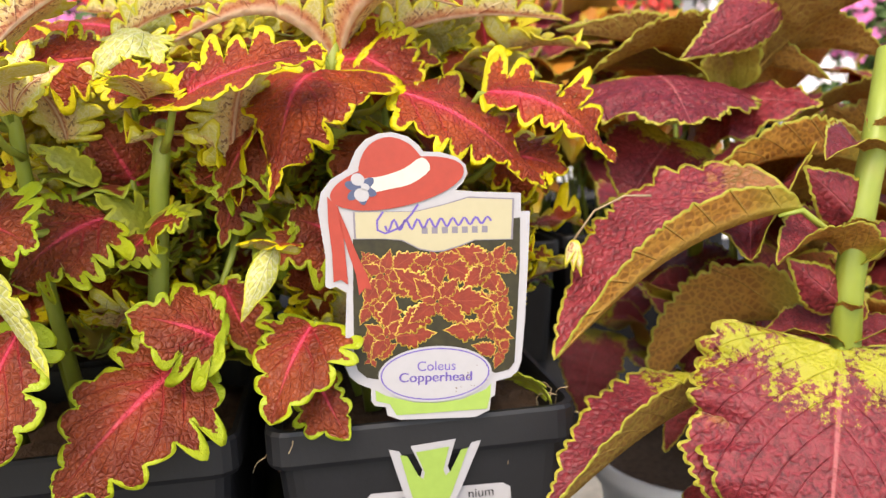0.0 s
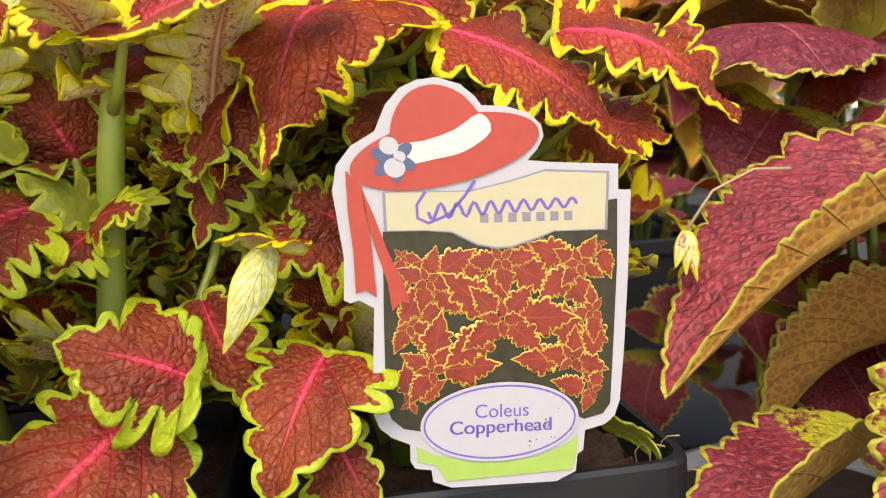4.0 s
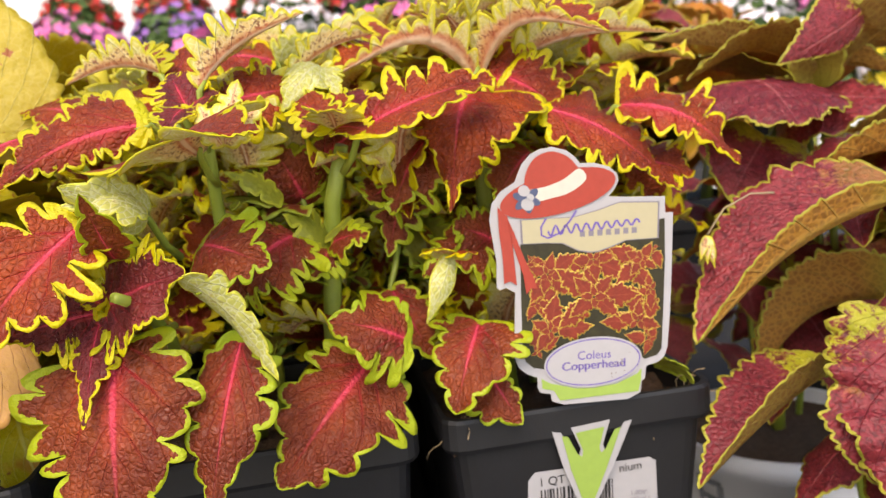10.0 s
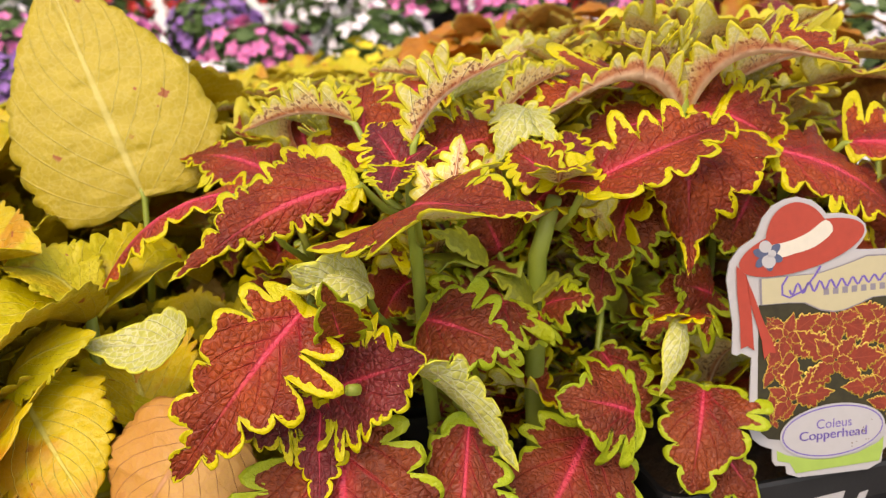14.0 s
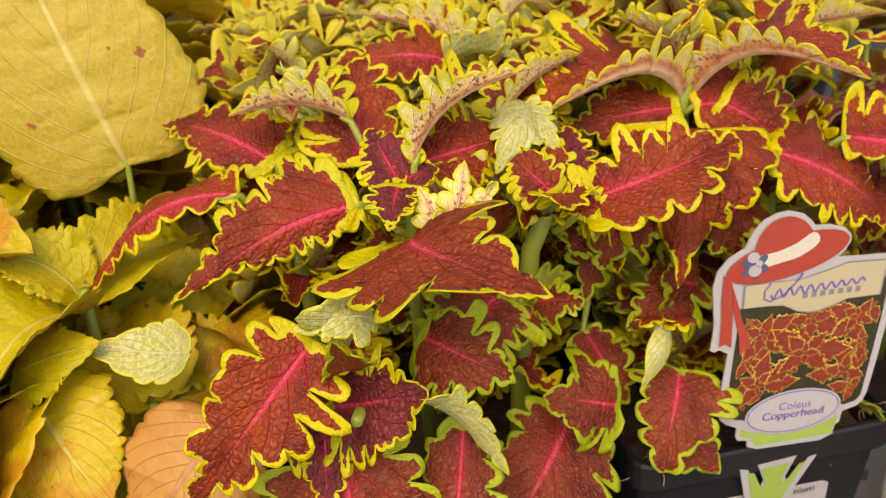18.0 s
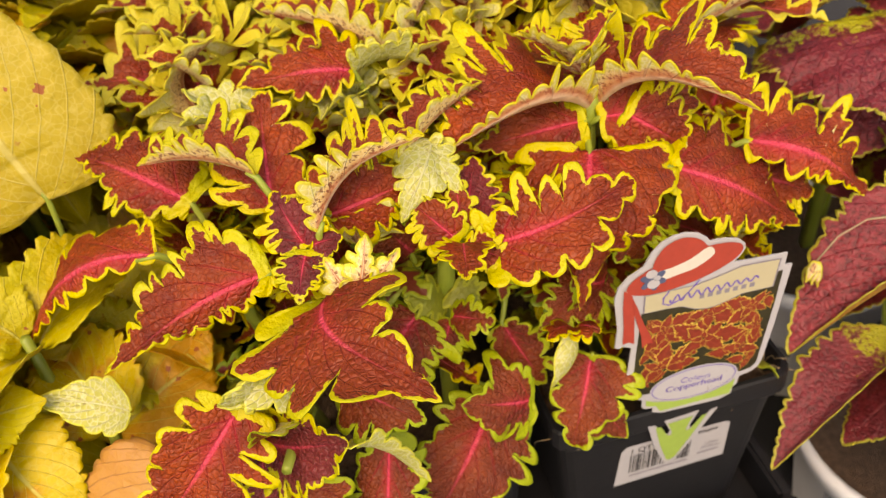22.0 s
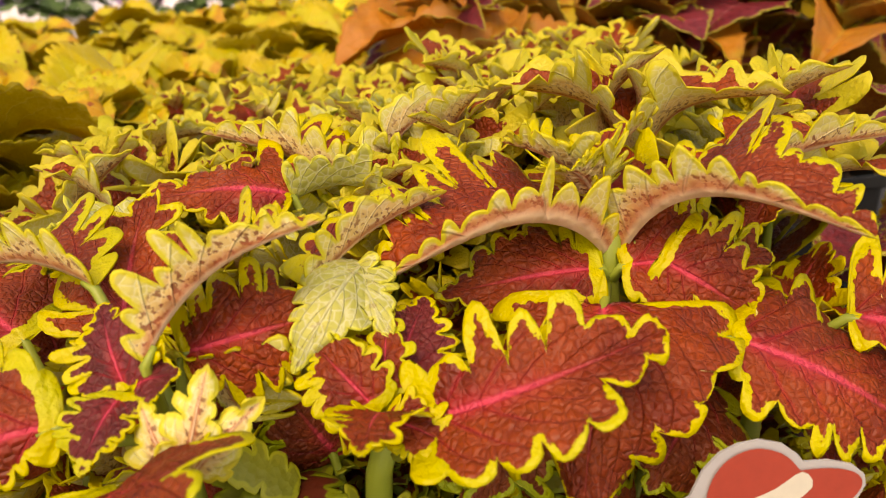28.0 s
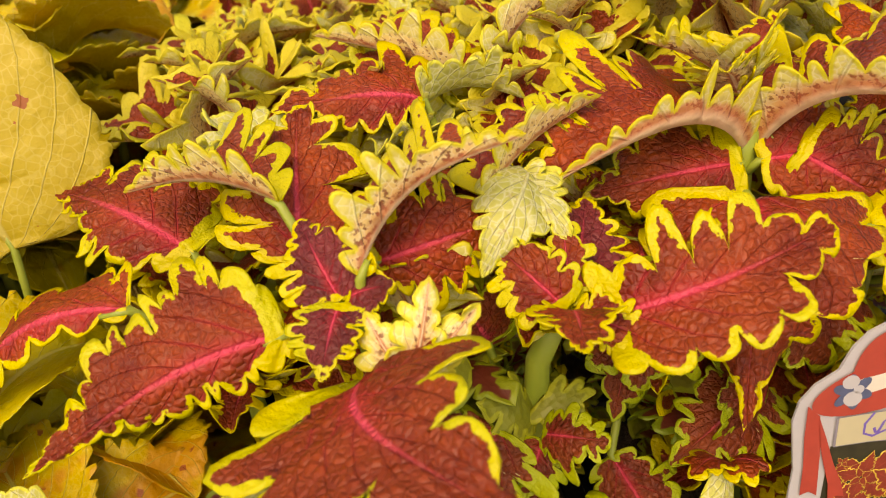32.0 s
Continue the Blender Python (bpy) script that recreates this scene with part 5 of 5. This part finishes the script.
def flat(name, pts, rise, material, parent=None, thick=.0, label=""):
    """A printed or cut flat shape on the tag, outline in tag units."""
    bm = bmesh.new()
    top = [bm.verts.new(on_tag(u, v, rise)) for u, v in pts]
    f = bm.faces.new(top)
    f.normal_update()
    if f.normal.dot(TAG_N) < 0:
        f.normal_flip()
    if thick:
        low = [bm.verts.new(on_tag(u, v, rise - thick)) for u, v in pts]
        bm.faces.new(low)
        for k in range(len(pts)):
            bm.faces.new((top[k], top[(k + 1) % len(pts)], low[(k + 1) % len(pts)], low[k]))
        bmesh.ops.recalc_face_normals(bm, faces=bm.faces)
    bmesh.ops.triangulate(bm, faces=[f for f in bm.faces if len(f.verts) > 4])
    return part(name, bm, material, parent or tag, label)


def ellipse(cx, cy, a, b, tilt=0.0, n=48, a0=0.0, a1=360.0):
    c, s = math.cos(radians(tilt)), math.sin(radians(tilt))
    out = []
    for k in range(n):
        t = radians(a0 + (a1 - a0) * k / (n if a1 - a0 == 360 else n - 1))
        x, y = a * math.cos(t), b * math.sin(t)
        out.append((cx + x * c - y * s, cy + x * s + y * c))
    return out


def ribbon_line(pts, width, rise, name, material, parent=None):
    """A printed pen stroke along the points."""
    bm = bmesh.new()
    ps = [Vector(p) for p in pts]
    rows = []
    for i, p in enumerate(ps):
        d = (ps[min(i + 1, len(ps) - 1)] - ps[max(i - 1, 0)]).normalized()
        nn = Vector((-d.y, d.x)) * width * .5
        rows.append((bm.verts.new(on_tag(*(p + nn), rise)), bm.verts.new(on_tag(*(p - nn), rise))))
    for (a, b), (c, d) in zip(rows, rows[1:]):
        bm.faces.new((a, b, d, c))
    bmesh.ops.recalc_face_normals(bm, faces=bm.faces)
    return part(name, bm, material, parent or tag)


def print_mat(name, c, rough=.32, spread=.06):
    return plain(name, c, rough, 300.0, spread, .03, .0002)


M_CARD = print_mat("tag_white", (.43, .42, .44))
M_CREAM = print_mat("tag_cream", (.47, .42, .27))
M_HAT = print_mat("tag_hat_red", (.40, .048, .030), .4, .18)
M_BAND = print_mat("tag_hat_band", (.62, .58, .50), .4, .1)
M_VIOLET = print_mat("tag_violet_ink", (.14, .09, .38))
M_GREYINK = print_mat("tag_grey_ink", (.22, .20, .24))
M_TAGGREEN = print_mat("tag_green", (.30, .44, .09), .35, .1)
M_NIGHT = print_mat("photo_dark", (.030, .026, .010), .35, .8)
M_NAVY = print_mat("tag_flower_blue", (.07, .09, .17), .4, .3)

outer = [(328, 129), (372, 141), (402, 165), (414, 182), (462, 183), (508, 196), (533, 218), (538, 242), (525, 268), (505, 290), (560, 294), (692, 297), (692, 350), (719, 350),
         (716, 450), (712, 560), (706, 680), (697, 795), (686, 828), (664, 846), (622, 857), (618, 900), (606, 908), (602, 945), (560, 965), (340, 965), (303, 950), (300, 925), (268, 920), (258, 905), (258, 868),
         (222, 852), (198, 830), (187, 800), (190, 690), (195, 583), (166, 566), (150, 572), (137, 566), (140, 480), (134, 440), (122, 350), (131, 300), (160, 262), (206, 234), (214, 214), (228, 182), (256, 150), (290, 134)]
flat("card", outer, 0.0, M_CARD, thick=.0007)
photo = [(216, 430), (690, 368), (690, 500), (684, 640), (676, 800), (660, 822), (620, 832), (560, 800), (330, 812), (285, 842), (246, 834), (222, 812), (212, 780), (213, 600)]
flat("photo_ground", photo, .00012, M_NIGHT, label="dark photo of frilled leaves")
# the leaves of the printed photo
r = random.Random(5)
items = []
pn = Nodes("photo_leaf", .35)
pa, pv, pu = pn.leaf_uv()
pd = pn.m("ADD", pn.margin(), pn.m("MULTIPLY", pn.m("SUBTRACT", pn.noise(500.0), 0.5), 0.10))
photo_red = pn.mix(pn.noise(300.0), (0.10, 0.008, 0.005), (0.36, 0.045, 0.02))
photo_red = pn.mix(pn.m("MULTIPLY", pn.veins(pa, pv, 6.0, 0.55, 0.06)[0], 0.4), photo_red, (0.42, 0.10, 0.06))
pn.color(pn.mix(pn.step(pd, 0.030, 0.060), pn.mix(pn.noise(420.0), (0.40, 0.24, 0.02), (0.78, 0.58, 0.10)), photo_red))
M_PRINTED = pn.mat
flat_stock = [leaf_mesh("printed_leaf", .02, .0062, (M_PRINTED, M_PRINTED), seed=500 + k, teeth=8, depth=.24, bow=0, left=0, right=0, ruffle=0, quilt=0, rows=5, cols=3, tip=.6, thick=.00002) for k in range(5)]
tx, ty = TAG_X.normalized(), -TAG_Y.normalized()


def print_leaf(u, v, ang, size, rise):
    d = tx * math.cos(ang) + ty * math.sin(ang)
    m = (Matrix((d, TAG_N.cross(d), TAG_N)).transposed() * size).to_4x4()
    m.translation = TAG_O + on_tag(u, v, rise)
    items.append((r.choice(flat_stock), m))


clusters = [(450, 612, .95, .0), (300, 530, .66, .5), (610, 500, .66, .2), (595, 700, .74, .6), (305, 715, .74, .1), (450, 490, .70, .8), (640, 600, .60, .9), (635, 770, .50, .3), (262, 780, .50, .5), (260, 620, .55, .4), (650, 460, .45, .1), (250, 480, .42, .7), (540, 470, .5, .3)]
for place, (cu, cv, size, turn) in enumerate(reversed(clusters)):
    for ring, (n, share, off) in enumerate(((5, 1.0, 34), (4, .62, 14), (4, .30, 4))):
        for k in range(n):
            a = 2 * math.pi * (k + .5 * ring) / n + turn + r.uniform(-.15, .15)
            u, v = cu + off * size * math.cos(a), cv - off * size * math.sin(a)
            reach = size * share * r.uniform(.8, 1.05)
            eu, ev = u + 168 * reach * math.cos(a), v - 168 * reach * math.sin(a)
            if 218 < eu < 684 and 438 < ev < 822 and (ev < 752 or abs(eu - 443) > 165):
                print_leaf(u, v, a, reach, .00015 + place * .000012 + ring * .000004)
joined("printed_leaves", tag, items, "printed rosette of red leaves edged in yellow")
# cream name panel with its border
panel = [(217, 352), (390, 350), (470, 330), (540, 308), (672, 312), (668, 432), (560, 434), (520, 450), (470, 466), (440, 468), (400, 460), (350, 434), (300, 430), (219, 430)]
flat("name_panel_edge", panel, .00045, M_GREYINK)
flat("name_panel", [(444 + (u - 444) * .975, 390 + (v - 390) * .95) for u, v in panel], .00049, M_CREAM, label="cream panel with violet script strokes")
# brand script drawn as plain wavy strokes, brand capitals as plain bars
flat_wave = [(305 + 300 * k / 60, 392 - 18 * k / 60 + (16 - 7 * k / 60) * math.sin(k * .95)) for k in range(61)]
ribbon_line(flat_wave, 6.5, .00053, "script_stroke", M_VIOLET)
ribbon_line([(300, 352), (283, 378), (284, 404), (305, 414), (345, 398), (378, 360), (398, 330)], 6, .00053, "script_stroke", M_VIOLET)
for k in range(7):
    u = 407 + k * 28.5
    flat("letter_bar", [(u, 396 - k * .6), (u + 17, 396 - k * .6), (u + 17, 415 - k * .6), (u, 415 - k * .6)], .00053, M_GREYINK)
# hat
crown = smooth_loop([(236, 250), (243, 200), (272, 160), (320, 143), (370, 158), (402, 190), (412, 215), (340, 240), (270, 262)], 4)
brim = ellipse(342, 272, 190, 66, -13)
flat("hat_brim", brim, .00057, M_HAT, label="red straw hat brim")
hat = tag.children[-1]
flat("hat_crown", crown, .00062, M_HAT, hat)
flat("hat_band", smooth_loop([(246, 262), (300, 252), (360, 230), (410, 198), (432, 232), (380, 272), (320, 288), (256, 298)], 3), .00066, M_BAND, hat)
flat("ribbon_tail", [(148, 310), (178, 340), (190, 420), (196, 500), (200, 560), (180, 545), (160, 552), (158, 470), (150, 390)], .0006, M_HAT, hat)
flat("ribbon_tail", [(176, 340), (200, 400), (225, 470), (252, 530), (266, 575), (246, 570), (230, 590), (222, 530), (200, 460), (184, 400)], .0006, M_HAT, hat)
for k in range(6):
    a = k * 60 + 20
    flat("petal", ellipse(240 + 22 * math.cos(radians(a)), 288 + 22 * math.sin(radians(a)), 24, 13, a, 14), .0007 + k * .00001, M_NAVY, hat)
for cx, cy, q in ((232, 262, 19), (242, 305, 21), (252, 283, 12)):
    flat("blossom", ellipse(cx, cy, q, q * .9, 20, 16), .0008, M_CARD, hat)
# oval with the plant's name
flat("oval_card", ellipse(443, 828, 164, 84, -2), .00050, M_CARD)
flat("oval_line", ellipse(443, 828, 158, 78, -2), .00054, M_VIOLET)
oval = flat("oval", ellipse(443, 828, 154, 74, -2), .00058, M_CARD)
flat("green_foot", [(270, 872), (300, 890), (380, 912), (443, 916), (520, 908), (590, 880), (606, 862), (604, 900), (594, 940), (330, 950), (310, 915), (272, 905)], .0003, M_TAGGREEN)


def lettering(txt, size, m, material, parent, name="lettering"):
    cu = bpy.data.curves.new(name, "FONT")
    cu.body, cu.size, cu.align_x, cu.align_y = txt, size, "CENTER", "CENTER"
    ob = new(name, cu)
    bpy.context.view_layer.update()
    me = bpy.data.meshes.new_from_object(ob.evaluated_get(bpy.context.evaluated_depsgraph_get()))
    bpy.data.objects.remove(ob)
    me.materials.clear()
    me.materials.append(material)
    return put_part(name, me, parent, m)


def tag_text(txt, u, v, size, material, wide=1.0):
    rt = TAG_X.normalized()
    up = TAG_N.cross(rt)
    m = Matrix((rt * wide, up, TAG_N)).transposed().to_4x4()
    m.translation = TAG_O + on_tag(u, v, .00064)
    return lettering(txt, size, m, material, oval)


tag_text("Coleus", 446, 805, .0050, M_VIOLET)
for du in (-.8, .8):
    tag_text("Copperhead", 444 + du, 838, .0049, M_VIOLET, 1.08)

# the tag's foot outside the pot, and the label on the pot
PN = Vector((.1403, -.9901, 0))


def on_pot(x, z, rise):
    p = POT_A + E1 * x + PN * (.0585 * (.94 - .16 * (RIM - .014 - z) / .104) + rise)
    return Vector((p.x, p.y, z))


def pot_flat(name, pts, rise, material, parent, thick=0.0, label=""):
    inv = parent.matrix_basis.inverted()
    bm = bmesh.new()
    top = [bm.verts.new(inv @ on_pot(x, z, rise)) for x, z in pts]
    f = bm.faces.new(top)
    if thick:
        low = [bm.verts.new(inv @ on_pot(x, z, rise - thick)) for x, z in pts]
        bm.faces.new(low)
        for k in range(len(pts)):
            bm.faces.new((top[k], top[(k + 1) % len(pts)], low[(k + 1) % len(pts)], low[k]))
    bmesh.ops.recalc_face_normals(bm, faces=bm.faces)
    if not thick:
        f.normal_update()
    return part(name, bm, material, parent, label)


label = [(-.0245, .0570), (-.0215, .0605), (.0285, .0590), (.0315, .0570), (.0325, .0270), (-.0265, .0255)]
pot_flat("pot_label", label, .0006, M_CARD, pot_a, label="white printed label with barcode")
M_INK = print_mat("black_ink", (.02, .02, .022))
r = random.Random(9)
x = -.0195
while x < .0125:
    w = r.choice((.0004, .0006, .0010))
    pot_flat("barcode_bar", [(x, .052), (x + w, .052), (x + w, .036), (x, .036)], .0009, M_INK, pot_a)
    x += w + r.choice((.0005, .0007, .0010))
for x0, x1, z in ((-.019, .012, .0335), (.017, .028, .0365)):
    pot_flat("print_bar", [(x0, z), (x1, z), (x1, z - .0012), (x0, z - .0012)], .0009, M_GREYINK, pot_a)


def pot_text(txt, x, z, size, material):
    up = Vector((0, 0, 1))
    m = Matrix((E1, up, PN)).transposed().to_4x4()
    m.translation = on_pot(x, z, .0010)
    return lettering(txt, size, m, material, pot_a)


pot_text("1 QT", -.0145, .0555, .0052, M_INK)
pot_text("nium", .0200, .0560, .0052, M_INK)
pot_text("1.00qt", .0235, .0435, .0030, M_GREYINK)
pot_text("(973mL)", .0235, .0402, .0030, M_GREYINK)
vee = [(-.0142, .0785), (-.0105, .0775), (-.0055, .0680), (-.0030, .0662), (-.0022, .0690), (-.0062, .0790), (.0105, .0800), (.0072, .0695), (.0082, .0668), (.0108, .0685), (.0165, .0780), (.0200, .0785),
       (.0120, .0600), (.0030, .0415), (-.0005, .0395), (-.0030, .0420), (-.0095, .0600)]
pot_flat("tag_foot", vee, .0034, M_CARD, tag, .0007, "white-edged green foot hooked under the pot rim")
inner = [(.0008 + (x - .0008) * .74, .062 + (z - .062) * .86) for x, z in vee]
pot_flat("tag_foot_green", inner, .0037, M_TAGGREEN, tag)

# ---- far displays ----
M_PETAL = [plain("petal_" + n, c, .6, 40.0, .25) for n, c in (("pink", (.76, .20, .46)), ("violet", (.34, .16, .48)), ("white", (.80, .74, .78)), ("red", (.62, .04, .03)), ("yellow", (.75, .58, .03)), ("lilac", (.62, .38, .62)))]
M_FOLIAGE = plain("basket_foliage", (.07, .13, .03), .6, 60.0, .5)
M_STEELPOST = plain("galvanised_post", (.45, .46, .48), .45, 20.0, .15)


def scatter_mesh(name, count, radius, squash, size, petals, seed):
    r = random.Random(seed)
    vs, fs = [], []
    for _ in range(count):
        d = Vector((r.gauss(0, 1), r.gauss(0, 1), abs(r.gauss(0, 1)) * .9 - .35)).normalized()
        c = Vector((d.x * radius, d.y * radius, d.z * radius * squash)) * r.uniform(.75, 1.08)
        q = (d + Vector((r.uniform(-.4, .4), r.uniform(-.4, .4), r.uniform(-.2, .4)))).to_track_quat("Z", "Y")
        s = size * r.uniform(.7, 1.2)
        k0 = len(vs)
        vs.append(c)
        n = petals * 2
        for k in range(n):
            a = 2 * math.pi * k / n
            rr = s * (1.0 if k % 2 == 0 else .62)
            vs.append(c + q @ Vector((rr * math.cos(a), rr * math.sin(a), s * .35)))
        fs += [(k0, k0 + 1 + k, k0 + 1 + (k + 1) % n) for k in range(n)]
    me = bpy.data.meshes.new(name)
    me.from_pydata([tuple(v) for v in vs], [], fs)
    return me


def basket(x, y, z, petal, seed, kind="hanging"):
    th = thing("flower_basket", (x, y, z), "black plastic pot overflowing with small bright flowers", "flower pot", "flower baskets")
    bm = bmesh.new()
    prof = [(.001, .0), (.085, .0), (.09, .006), (.125, .15), (.132, .15), (.132, .17), (.122, .17), (.11, .14)]
    loft(bm, [[bm.verts.new((a * math.cos(t), a * math.sin(t), b)) for t in np.linspace(0, 2 * math.pi, 28, endpoint=False)] for a, b in prof])
    part("pot", bm, M_BLACK, th, smooth=True)
    for nm, cnt, rad, sq, size, pet, mt in (("foliage", 420, .17, .8, .034, 2, M_FOLIAGE), ("blossoms", 170, .19, .85, .028, 5, petal)):
        me = scatter_mesh(nm, cnt, rad, sq, size, pet, seed)
        me.materials.append(mt)
        ob = put_part(nm, me, th)
        ob.location.z = .21
        tagged(ob, kind="stuff")
    bm = bmesh.new()
    box(bm, -.035, .035, -.142, -.139, .02, .14)
    part("care_tag", bm, M_CARD, th, "white care tag")


r = random.Random(77)
k = 0
for row, (y, z, step) in enumerate(((2.1, .04, .40), (2.7, .20, .44), (3.4, .42, .46), (4.2, .66, .5))):
    shelf = thing("display_shelf", (0, y, 0), "stepped grey display shelf full of flowering pots", "shelf", "display shelves")
    bm = bmesh.new()
    box(bm, -3.2, 3.2, -.2, .2, z - .03, z)
    part("board", bm, M_BENCH, shelf)
    for x in (-3.1, -1.0, 1.1, 3.1):
        bm = bmesh.new()
        box(bm, x - .02, x + .02, -.18, .18, -.85, z - .03)
        part("upright", bm, M_BENCH, shelf)
    x = -2.6 + row * .13
    while x < 2.7:
        basket(x, y + r.uniform(-.05, .05), z, M_PETAL[(0, 2, 5, 1, 0, 2, 3, 0)[r.randrange(8)] if row != 0 else (4, 5, 0, 2)[r.randrange(4)]], 900 + k)
        x += step * r.uniform(.9, 1.1)
        k += 1
# added backdrop: a white sheet in place of the washed-out sky
M_BACKDROP = plain("sky_backdrop_white", (.72, .74, .74), .5, 3.0, .12, .1)
bm = bmesh.new()
box(bm, -9, 9, 6.5, 6.54, -.85, 2.6)
me = bpy.data.meshes.new("wall_north")
bm.to_mesh(me)
bm.free()
me.materials.append(M_BACKDROP)
tagged(new("wall_north", me), "added milky white backdrop standing in for the bright sky", "wall", kind="structure")
for x in (-2.4, 1.0):
    post = thing("roof_post", (x, 3.75, -.85), "galvanised steel post of the greenhouse", "post", "roof posts")
    bm = bmesh.new()
    box(bm, -.03, .03, -.03, .03, 0, 3.4, .004)
    part("shaft", bm, M_STEELPOST, post)
    bm = bmesh.new()
    box(bm, -.07, .07, -.07, .07, 0, .012)
    part("foot_plate", bm, M_STEELPOST, post)

# ---- small bits ----
M_DIRT = plain("dry_dirt", (.16, .10, .06), .9, 500.0, .5)
r = random.Random(12)
for k in range(16):
    u, v = r.uniform(500, 600), r.uniform(800, 900)
    flat("dirt_speck", ellipse(u, v, r.uniform(1.2, 3.0), r.uniform(1.0, 2.2), r.uniform(0, 90), 7), .00068, M_DIRT)
M_ROOT = plain("dry_root", (.36, .26, .15), .8, 300.0, .4)


def root(own, pts, rad):
    inv = own.matrix_basis.inverted()
    part("dry_root", tube([inv @ Vector(p) for p in pts], [rad] * len(pts), 5), M_ROOT, own, smooth=True)


for k in range(12):
    x0 = r.uniform(-.066, -.055) if k < 7 else r.uniform(.030, .044)
    y0 = .281 + (x0 + .06) * .14 + r.uniform(.0, .012)
    c = Vector((x0, y0, RIM - .008))
    pts = [c]
    d = Vector((r.uniform(-1, 1), r.uniform(-.8, .4), r.uniform(.2, 1))).normalized()
    for j in range(6):
        d = (d + Vector((r.uniform(-.6, .6), r.uniform(-.5, .4), r.uniform(-.7, .3)))).normalized()
        pts.append(pts[-1] + d * .0035)
    root(pot_a, pts, .00022)
withered = thing("withered_flower_stalk", (.047, .298, .150), "dry silvery withered flower stalk caught between the plants", "dead stalk")
part("stalk", tube([Vector((0, 0, 0)), Vector((.008, .002, .010)), Vector((.020, .004, .015)), Vector((.030, .004, .0145))], [.0005, .0004, .0004, .0006], 6), M_ROOT, withered, smooth=True)
for k in range(3):
    m, L = frame_of((.047, .298, .150), (.043 + .003 * k, .296, .140 - .002 * k), None, (-.4, -.8, .3))
    put_part("husk", leaf_mesh("husk", L, .0030, (M_COPB, M_COPB), seed=700 + k, teeth=3, depth=.2, left=1.2, right=1.2, rows=4, cols=2), withered, m)
